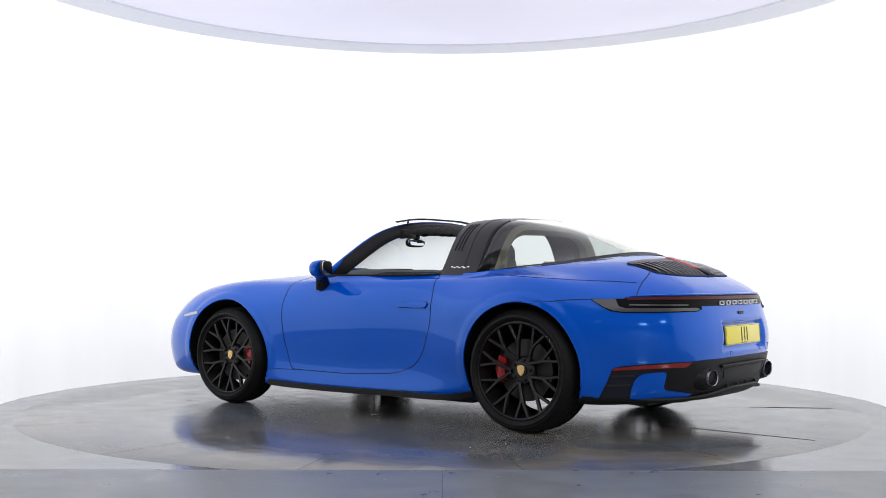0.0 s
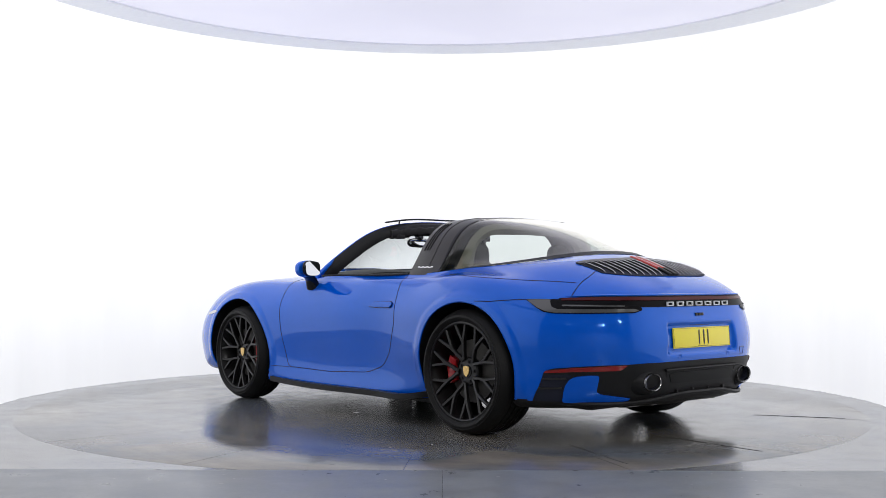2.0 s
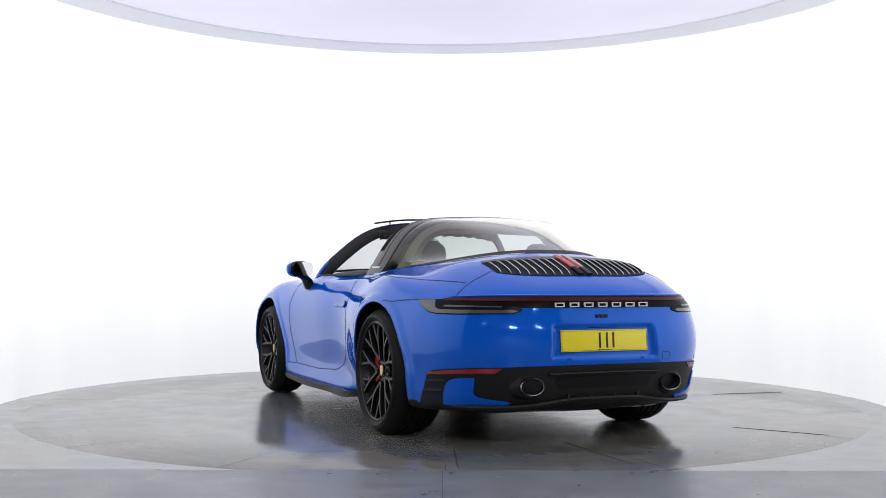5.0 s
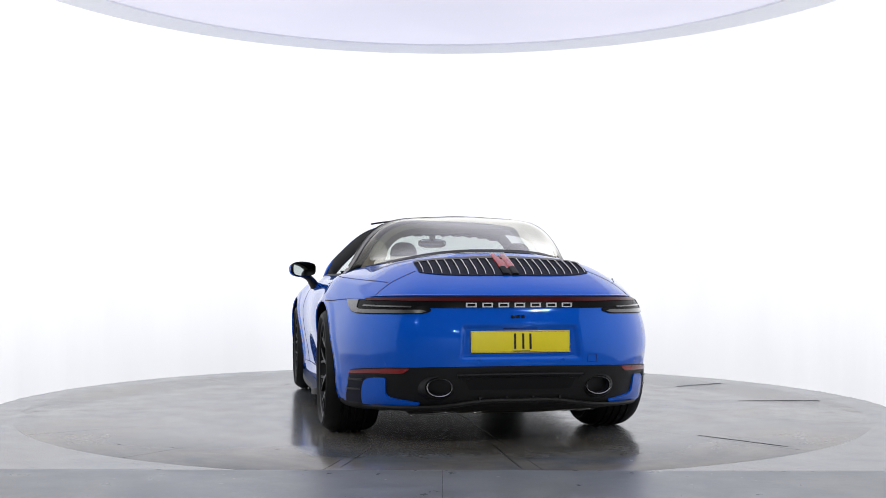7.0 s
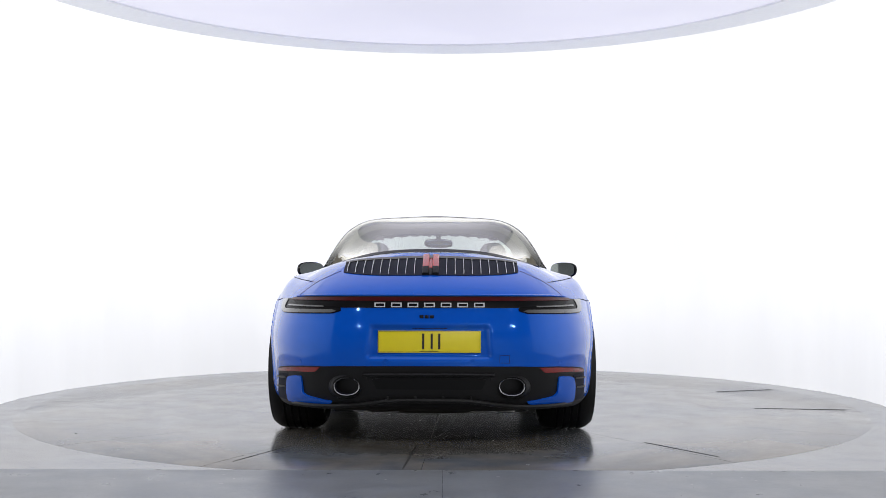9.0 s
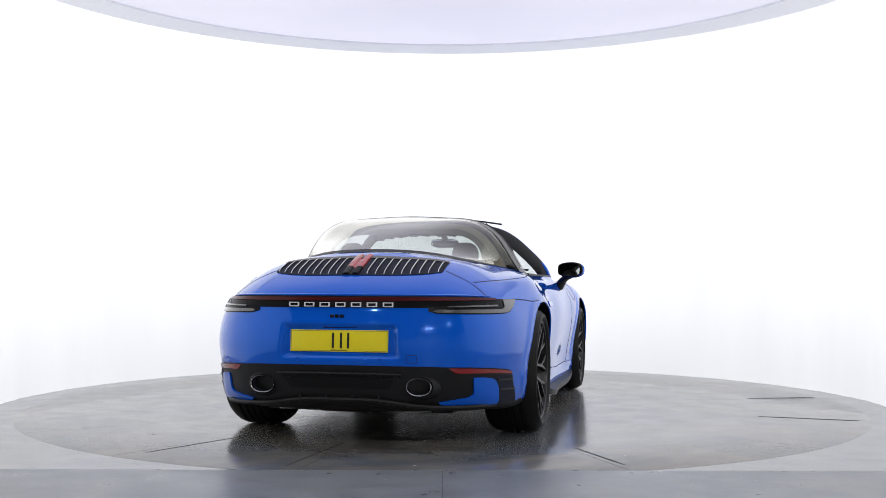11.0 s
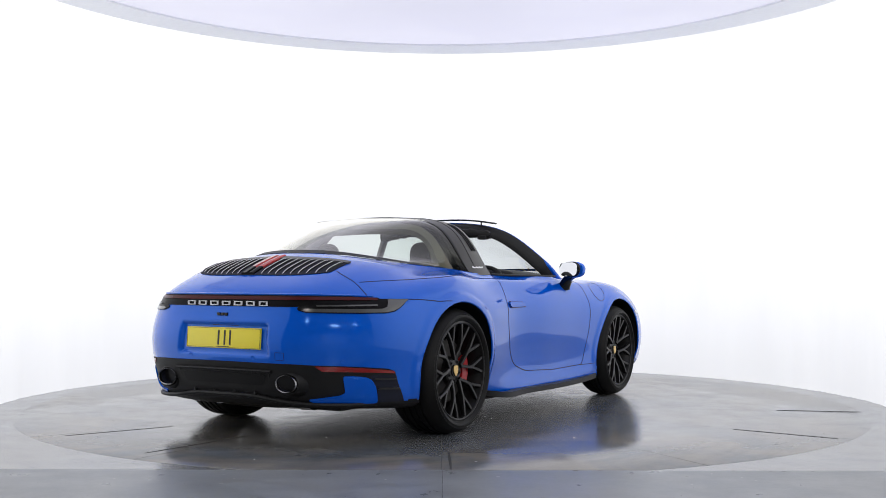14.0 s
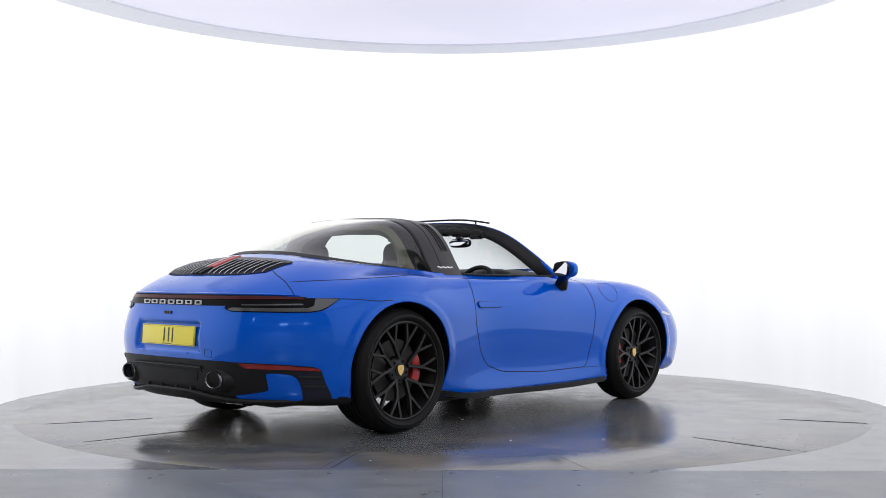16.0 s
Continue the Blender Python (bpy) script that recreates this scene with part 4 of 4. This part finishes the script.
def rear_lamps():
    # black band across the tail with the red light strip in it
    band = patch("lamp_band", both([(-.93, 0, .789), (-.915, .29, .788), (-.875, .49, .787), (-.72, .665, .784), (-.594, .752, .779), (-.594, .765, .745), (-.72, .70, .733), (-.875, .52, .733), (-.935, .29, .733), (-.95, 0, .733)]), SHADED_BLACK, "tail", lift=0.003, label="gloss black band between the rear lamps")
    patch("light_strip", both([(-.93, 0, .785), (-.91, .3, .784), (-.86, .52, .783), (-.72, .67, .780), (-.61, .745, .776), (-.61, .75, .764), (-.72, .68, .766), (-.86, .53, .767), (-.93, .3, .767), (-.94, 0, .767)]), DARK_RED, "tail", band, lift=0.007, corner=0.004, label="dark red light strip")
    for s in (1, -1):
        lamp = patch("rear_lamp", [(-.415, .818, .770), (-.45, .818, .752), (-.49, .816, .728), (-.54, .81, .706), (-.60, .79, .698), (-.72, .735, .698), (-.82, .645, .700), (-.905, .50, .703), (-.915, .455, .715), (-.912, .45, .728), (-.90, .46, .736), (-.875, .52, .74), (-.72, .70, .745), (-.62, .755, .772)], SMOKE_LENS, "tail", s=s, lift=0.005, corner=0.005, label="smoked rear lamp")
        patch("lamp_guide", [(-.425, .818, .766), (-.46, .817, .748), (-.50, .815, .726), (-.55, .807, .707), (-.60, .79, .7005), (-.72, .735, .7005), (-.82, .645, .703), (-.90, .50, .706), (-.905, .47, .714), (-.89, .49, .7225), (-.82, .655, .7205), (-.72, .74, .719), (-.615, .787, .719), (-.58, .79, .729), (-.565, .785, .75), (-.555, .78, .768)], GREY_LENS, "tail", lamp, s=s, lift=0.009, corner=0.004, step=0.02, label="grey light guide")
        patch("lamp_bar", [(-.63, .76, .741), (-.72, .71, .7405), (-.82, .63, .740), (-.87, .54, .740), (-.87, .545, .7335), (-.82, .635, .733), (-.72, .715, .733), (-.63, .765, .733)], GREY_LENS, "tail", lamp, s=s, lift=0.010, corner=0.002, step=0.02, label="thin grey light bar")
    # seven white marks in place of the maker's name
    for i in range(7):
        c = 0.252 - 0.084 * i
        p, n = onto("tail", math.atan2(c, 0.59) * TAIL_R, .749, 1)
        bm = bmesh.new()
        for y0, y1, z0, z1 in ((-.027, .027, .007, .0115), (-.027, .027, -.0115, -.007), (-.027, -.021, -.007, .007), (.021, .027, -.007, .007)):
            block(bm, p.x - 0.012, p.x - 0.003, c + y0, c + y1, .749 + z0, .749 + z1)
        part("white_mark", bm, WHITE_LETTER, band)
    for i in range(3):
        bm = bmesh.new()
        p, n = onto("tail", 0.0, .690, 1)
        block(bm, p.x - 0.006, p.x + 0.004, 0.030 - 0.026 * i, 0.050 - 0.026 * i, .682, .698, 0.001)
        part("model_mark", bm, BLACK_GLOSS, PANELS["rear_bumper"], m=None)


rear_lamps()


def lower_bumper():
    skirt = patch("bumper_skirt", both([(-.99, 0, .443), (-.985, .2, .442), (-.945, .458, .439), (-.915, .533, .435), (-.83, .67, .43), (-.714, .757, .420), (-.60, .81, .408), (-.558, .822, .394), (-.53, .836, .32), (-.478, .85, .224), (-.61, .78, .223), (-.76, .65, .224), (-.86, .45, .226), (-.92, .2, .235), (-.925, 0, .238)]), BLACK_PLASTIC, "tail", lift=0.004, depth=0.03, label="black plastic lower bumper", corner=0.01)
    for s in (1, -1):
        patch("reflector", [(-.556, .822, .383), (-.566, .818, .397), (-.70, .762, .415), (-.82, .66, .426), (-.895, .549, .431), (-.868, .575, .404), (-.79, .68, .400), (-.69, .762, .394)], RED_LENS, "tail", skirt, s=s, lift=0.008, corner=0.006, step=0.02, label="red reflector")
        patch("bumper_blade", [(-.634, .778, .232), (-.646, .776, .285), (-.656, .771, .32), (-.676, .760, .353), (-.70, .745, .368), (-.75, .715, .376), (-.811, .676, .378), (-.80, .678, .33), (-.79, .682, .29), (-.805, .66, .276), (-.86, .58, .263), (-.90, .525, .255), (-.885, .535, .244), (-.76, .66, .231)], PAINT, "tail", skirt, s=s, lift=0.010, depth=0.018, corner=0.012, step=0.02, bulge=0.004, label="blue corner blade")
        patch("vent_pocket", [(-.488, .847, .233), (-.527, .836, .303), (-.558, .822, .372), (-.67, .768, .381), (-.69, .752, .374), (-.668, .765, .345), (-.645, .774, .305), (-.63, .78, .234)], GAP, "tail", skirt, s=s, lift=0.006, corner=0.006, step=0.02, label="dark side vent")
        for z, a in ((.30, .0), (.352, .022)):
            seam([(-.527 - a, .836 - a / 2, z), (-.59 - a, .806 - a / 2, z + .003), (-.642 - a, .776 - a / 2, z + .006)], s, width=0.009, mat=SLAT_GREY, parent=skirt, name="vent_slat", lift=0.013)
        # tail pipe in its bulged collar
        pipe = new("tail_pipe")
        pipe.parent = CAR
        pipe.matrix_basis = SHIFT @ pose(-.905, s * .417, .337)
        tagged(pipe, "oval dark steel tail pipe")
        for nm, mat, prof in (("pipe_collar", BLACK_PLASTIC, ((0.105, 0.076, -0.02), (0.088, 0.065, 0.02), (0.077, 0.056, 0.044), (0.072, 0.051, 0.048), (0.068, 0.048, 0.045), (0.066, 0.046, 0.0))), ("pipe_tip", DARK_CHROME, ((0.066, 0.046, 0.0), (0.067, 0.047, 0.058), (0.065, 0.045, 0.062), (0.060, 0.041, 0.058), (0.058, 0.039, 0.0))), ("pipe_bore", GAP, ((0.0615, 0.0425, 0.0585), (0.058, 0.039, 0.03), (0.055, 0.036, -0.2), (0.001, 0.001, -0.2)))):
            bm = bmesh.new()
            grid_faces(bm, [[(-d, y, z) for y, z in oval(a, b, 40, 2.15)] for a, b, d in prof], close_v=True)
            part(nm, bm, mat, pipe)
    # middle of the diffuser: dark slot with a shelf and fins below
    patch("diffuser_slot", both([(-.975, 0, .385), (-.965, .24, .383), (-.955, .285, .375), (-.945, .26, .325), (-.94, .0, .325)]), BLACK_SATIN, "tail", skirt, lift=0.007, corner=0.008, label="dark slot between the tail pipes")
    rim = [(x - 0.012, y, z) for x, y, z in ((-.955, .315, .39), (-.935, .285, .318), (-.945, 0, .312), (-.935, -.285, .318), (-.955, -.315, .39))]
    bm = bmesh.new()
    sweep(bm, dense(rim), oval(0.006, 0.006, 8), up=(1, 0, 0))
    part("slot_rim", bm, BLACK_PLASTIC, skirt)
    bm = bmesh.new()
    sweep(bm, dense([(-.975, .33, .397), (-.99, .2, .40), (-.996, 0, .401), (-.99, -.2, .40), (-.975, -.33, .397)]), oval(0.014, 0.008, 8), up=(0, 0, 1))
    part("slot_brow", bm, BLACK_PLASTIC, skirt)
    bm = bmesh.new()
    sweep(bm, dense([(-.58, .735, .224), (-.70, .675, .222), (-.84, .50, .226), (-.90, .35, .24), (-.935, .2, .262), (-.945, 0, .266), (-.935, -.2, .262), (-.90, -.35, .24), (-.84, -.50, .226), (-.70, -.675, .222), (-.58, -.735, .224)]), oval(0.035, 0.013, 10, 3), up=(0, 0, 1))
    part("diffuser_lip", bm, BLACK_PLASTIC, skirt, "black diffuser lip")
    for y in (-.21, -.07, .07, .21):
        bm = bmesh.new()
        block(bm, -.965, -.85, y - .006, y + .006, .258, .288, .003)
        part("diffuser_fin", bm, BLACK_PLASTIC, skirt)
    for s, y in ((1, .677), (1, .218), (-1, .218), (-1, .677)):
        bm = bmesh.new()
        p, n = foot_of(((-.818 if y > .5 else -.989), y * s, .452 if y > .5 else .466))
        q = n.to_track_quat("Y", "Z").to_matrix().to_4x4()
        lathe(bm, [(0.001, 0.001), (0.0095, 0.001), (0.0105, 0.0014), (0.0125, 0.0012), (0.0125, -0.002)], n=20)
        part("parking_sensor", bm, PAINT, PANELS["rear_bumper"], m=Matrix.Translation(p) @ q)
    seam([(-.972, -.355, .498), (-.965, -.405, .496), (-.965, -.405, .456), (-.975, -.355, .458)], 1, 0.0018, closed=True, smooth=False, name="tow_cover_joint")


lower_bumper()


def number_plate():
    bm = bmesh.new()
    block(bm, -.004, .004, -.26, .26, -.0555, .0555, .003)
    back = part("number_plate", bm, YELLOW, CAR, "yellow number plate with plain dark bars", SHIFT @ pose(-.972, 0, .564, 0, 4, 0))
    for y0, y1, z0, z1 in ((-.256, .256, .0500, .0512), (-.256, .256, -.0512, -.0500), (-.256, -.2548, -.05, .05), (.2548, .256, -.05, .05)):
        bm = bmesh.new()
        block(bm, -.0052, -.003, y0, y1, z0, z1)
        part("border_line", bm, INK, back)
    for y, w in ((.031, .011), (-.012, .011), (-.050, .011)):
        bm = bmesh.new()
        block(bm, -.0055, -.003, y - w / 2, y + w / 2, -.038, .041)
        part("plate_bar", bm, INK, back)
    bm = bmesh.new()
    block(bm, -.0052, -.003, -.045, .045, -.0485, -.0455)
    part("maker_bar", bm, INK, back)
    # dark bar standing in for the shade under the pocket's top edge
    bm = bmesh.new()
    block(bm, -.957, -.935, -.09, .09, .629, .634, .002)
    part("pocket_shade", bm, BLACK_GLOSS, CAR, "dark bar for the shade at the top of the plate pocket", SHIFT)


number_plate()


def engine_grille():
    def rear_edge(y):
        y = abs(y)
        return -.783 + .38 * y ** 2 + .05 * (y / .47) ** 8

    def front_edge(y):
        return -.507 + .22 * y * y
    ys = np.linspace(0, .468, 9)
    outline = [(rear_edge(y), y, 0) for y in ys] + [(front_edge(y), y, 0) for y in ys[::-1]]
    whole = outline + [(x, -y, z) for x, y, z in outline[::-1] if y > 0]
    grille = patch("engine_grille", whole, GAP, "top", lift=0.004, corner=0.02, depth=0.01, label="black engine cover grille with bright slats")
    band = [(front_edge(y) - .002, y, 0) for y in ys] + [(front_edge(y) - .048 + .02 * y, y, 0) for y in ys[::-1]]
    patch("grille_band", band + [(x, -y, z) for x, y, z in band[::-1] if y > 0], BAR_BLACK, "top", grille, lift=0.009, corner=0.004)
    for s in (1, -1):
        for i in range(9):
            y = s * (.085 + .0452 * i)
            x0, x1 = rear_edge(y) + .012, front_edge(y) - .045
            blade = []
            for f in np.linspace(0, 1, 12):
                p, n = onto("top", x0 + (x1 - x0) * f, y, 1)
                h = 0.010 * min(1, f * 8, (1 - f) * 8 + .2)
                blade.append((p + Vector((0, 0, .004)), h))
            bm = bmesh.new()
            rows = [[p + Vector((0, .003, 0)), p + Vector((0, .0022, h)), p + Vector((0, -.0022, h)), p + Vector((0, -.003, 0))] for p, h in blade]
            vs = grid_faces(bm, rows, close_v=True)
            part("grille_slat", bm, BLACK_PLASTIC, grille)
            bm = bmesh.new()
            rows = [[p + Vector((0, .0022, h + .0002)), p + Vector((0, .0012, h + .0018)), p + Vector((0, -.0012, h + .0018)), p + Vector((0, -.0022, h + .0002))] for p, h in blade]
            grid_faces(bm, rows, close_v=True)
            part("slat_edge", bm, CHROME, grille)
    # raised brake lamp in the middle, with a groove down it
    for nm, mat, x0, x1 in (("high_brake_lamp", BRAKE_RED, -.70, -.503), ("brake_lamp_foot", SMOKE_LENS, -.782, -.702)):
        bm = bmesh.new()
        rows = []
        for f in np.linspace(0, 1, 10):
            p, n = onto("top", x0 + (x1 - x0) * f, 0, 1)
            h = .012
            rows.append([(p.x, y, p.z + z) for y, z in ((-.045, 0), (-.043, h), (-.036, h + .004), (-.012, h + .003), (-.006, h - .006), (.006, h - .006), (.012, h + .003), (.036, h + .004), (.043, h), (.045, 0))])
        vs = grid_faces(bm, rows, close_v=True)
        bm.faces.new(vs[0])
        bm.faces.new(vs[-1])
        part(nm, bm, mat, grille, "red high brake lamp" if mat == BRAKE_RED else "smoked foot of the brake lamp")
    # lip of the lid over the light strip
    lip = []
    for w in np.linspace(-1.22, 1.22, 81):
        p, n = onto("tail", w * TAIL_R, .7985 - .0105 * (w / 1.22) ** 4, 1)
        lip.append(p + Vector((n.x, n.y, 0)).normalized() * .003)
    bm = bmesh.new()
    sweep(bm, lip, lambda f: oval(0.010 * min(1, 0.2 + 9 * min(f, 1 - f)), 0.006 * min(1, 0.2 + 9 * min(f, 1 - f)), 10, 2.4), up=(0, 0, 1))
    part("lid_lip", bm, PAINT, PANELS["engine_lid"])
    # dark strip under the lip, standing in for the shadow it casts
    under = [p + Vector((0, 0, -.0085)) for p in lip]
    bm = bmesh.new()
    sweep(bm, under, lambda f: oval(0.009 * min(1, 0.2 + 9 * min(f, 1 - f)), 0.0052 * min(1, 0.2 + 9 * min(f, 1 - f)), 8), up=(0, 0, 1))
    part("lip_shadow", bm, GAP, PANELS["engine_lid"])
    for s in (1, -1):
        seam([(-.61, .475, .91), (-.625, .53, .89), (-.628, .598, .862), (-.638, .67, .817), (-.645, .712, .785)], s, name="lid_joint")
        seam([(-.605, .625, .858), (-.50, .67, .865), (-.379, .713, .872), (-.20, .775, .882), (-.068, .815, .89), (.108, .811, .90), (.26, .77, .91)], s, name="wing_joint")
        seam([(-.415, .818, .770), (-.30, .86, .766), (-.18, .90, .760), (-.10, .91, .757)], s, name="bumper_joint")


engine_grille()


def side_details():
    ring_pts = DOOR[1:13]
    for s in (1, -1):
        door = PANELS["door" if s > 0 else "door_right"]
        pts = []
        for x, z in [(1.80, .893)] + [tuple(q) for q in round_corners(ring_pts, 0.045, 5)[6:-6]] + [(.687, .91)]:
            p, n = onto("side", x, z, 1)
            pts.append(p)
        seam(pts, s, name="door_joint", smooth=False)
        # sill joint between the arches
        line = []
        for x in np.linspace(2.05, 1.83, 6):
            p, n = onto("side", x, .265, 1)
            line.append(p)
        seam(line, s, 0.003, name="sill_joint")
        # flush handle in its shallow cup
        patch("handle_cup", [(.924, 0, .700), (.888, 0, .733), (.70, 0, .739), (.680, 0, .727), (.695, 0, .697), (.72, 0, .689), (.84, 0, .688), (.88, 0, .692)], PAINT, "side", door, s=s, lift=0.0012, depth=0.003, corner=0.012, step=0.02)
        patch("handle_dish", [(.86, 0, .700), (.705, 0, .700), (.72, 0, .6915), (.84, 0, .6905)], PAINT, "side", door, s=s, lift=0.002, depth=0.002, corner=0.006, step=0.02)
        patch("door_handle", [(.921, 0, .703), (.887, 0, .730), (.70, 0, .7365), (.683, 0, .726), (.698, 0, .703), (.80, 0, .7005)], PAINT, "side", door, s=s, lift=0.010, depth=0.012, corner=0.012, step=0.02, bulge=0.005, label="blue flush door handle")
        outline = [onto("side", x, z, 1)[0] for x, z in [(.924, .7015), (.888, .7325), (.70, .739), (.6805, .727), (.697, .7005), (.80, .698)]]
        seam(outline, s, 0.003, name="handle_joint", lift=0.0035, closed=True, smooth=False)
        # black sill blade
        bm = bmesh.new()
        pts = dense([(2.05, .83, .168), (1.75, .85, .160), (1.2, .86, .160), (.75, .868, .165), (.44, .875, .182), (.40, .862, .19), (.345, .80, .20)])
        sweep(bm, [Vector((p.x, p.y * s, p.z)) for p in pts], [(-.05, -.012), (.022, -.016), (.03, -.010), (.028, .0), (.012, .020), (-.05, .022)] if s < 0 else [(.05, -.012), (-.022, -.016), (-.03, -.010), (-.028, .0), (-.012, .020), (.05, .022)], up=(0, 0, 1))
        part("sill_blade", bm, BLACK_SATIN, CAR, "black sill blade", SHIFT)
        # side marker edge of the head lamp
        patch("head_lamp", [(2.755, 0, .640), (2.82, 0, .634), (2.94, 0, .612), (2.94, 0, .597), (2.82, 0, .611), (2.735, 0, .624)], HEADLAMP, "side", s=s, lift=0.004, corner=0.008, step=0.02, label="clear edge of the head lamp")
        # belt seal along the window opening
        bm = bmesh.new()
        sweep(bm, [Vector((x, y * s, z)) for x, y, z in dense([(1.58, .762, .899), (1.2, .752, .903), (.75, .733, .908), (.69, .728, .91)])], oval(.012, .007, 8, 3), up=(0, 0, 1))
        part("belt_seal", bm, BLACK_SATIN, door)
        # bar slots and plain white mark
        for i in range(3):
            bm = bmesh.new()
            pts = [bar_spot(.16 + .10 * i + .06 * f, .27 + .36 * f) for f in np.linspace(0, 1, 8)]
            sweep(bm, [Vector((p.x, p.y * s, p.z)) for p in pts], oval(.0032, .0025, 6), up=(1, 0, 0))
            part("bar_slot", bm, INK, BAR)
        bm = bmesh.new()
        pts = [bar_spot(.25 + .52 * f, .085 + .012 * math.sin(f * 22) * .5) for f in np.linspace(0, 1, 40)]
        sweep(bm, [Vector((p.x, p.y * s, p.z)) for p in pts], oval(.0016, .0042, 6), up=(0, 0, 1))
        part("bar_mark", bm, CHROME, BAR, "plain bright mark on the bar")
    # round fuel flap on the right wing
    pts = []
    for a in np.linspace(0, 2 * math.pi, 25):
        p, n = foot_of((2.135 + .094 * math.cos(a), -.85 + .042 * math.sin(a), .797 + .078 * math.sin(a)))
        pts.append((p.x, -p.y, p.z))
    seam(pts, -1, 0.003, name="fuel_flap_joint")


def bar_spot(f, h):
    """A place on the left side of the roll bar: f from its front edge to its back, h from foot to shoulder."""
    n = 61
    i = h * 22
    k = int(i)
    cols = [arch_path(lambda w, f=f: bar_front(w) * (1 - f) + bar_rear(w) * f, grow=0.010 * math.sin(math.pi * f) + .0025)]
    return cols[0][k].lerp(cols[0][k + 1], i - k)


side_details()


def heat_shields():
    """Crumpled bright shields and a pipe that peep out under the tail."""
    rnd = random.Random(8)
    for y0, y1 in ((.16, .40), (-.44, -.20)):
        rows = []
        for i in range(13):
            y = y0 + (y1 - y0) * i / 12
            rows.append([(x + .012 * rnd.random(), y, z - .012 * rnd.random()) for x, z in ((-.80, .222), (-.79, .196), (-.72, .188), (-.60, .196), (-.56, .222))])
        bm = bmesh.new()
        grid_faces(bm, rows)
        part("heat_shield", bm, DARK_CHROME, CAR, "crumpled steel heat shield", SHIFT, angle=20)
    bm = bmesh.new()
    sweep(bm, dense([(-.70, .40, .205), (-.74, .1, .198), (-.74, -.1, .198), (-.70, -.42, .205)]), oval(.028, .022, 10), up=(0, 0, 1))
    part("exhaust_pipe", bm, DISC_STEEL, CAR, "dull steel exhaust pipe", SHIFT)


heat_shields()


def floor_pan():
    """Flat black trays that close the car's belly between and behind the axles."""
    for x0, x1, half, z in ((.42, 2.03, .76, .13), (-.62, .42, .52, .165), (2.03, 3.05, .52, .15)):
        bm = bmesh.new()
        block(bm, x0, x1 - .004, -half, half, z, .25, .012)
        part("floor_pan", bm, BLACK_PLASTIC, CAR, "black belly tray", SHIFT)


floor_pan()


def heading(t):
    """Degrees to which the car's nose points as the turntable goes round."""
    return 142.963 - 5.8866 * t - 0.00888 * t ** 2 + 0.0002117 * t ** 3


def motions():
    rows = [(t, pose(0, 0, 0, 0, 0, heading(t))) for t in (0.0, 2.0, 4.0, 6.0, 8.0, 10.0, 12.0, 14.0, 16.0)]
    walk(CAR, rows)
    walk(TABLE, rows)


motions()
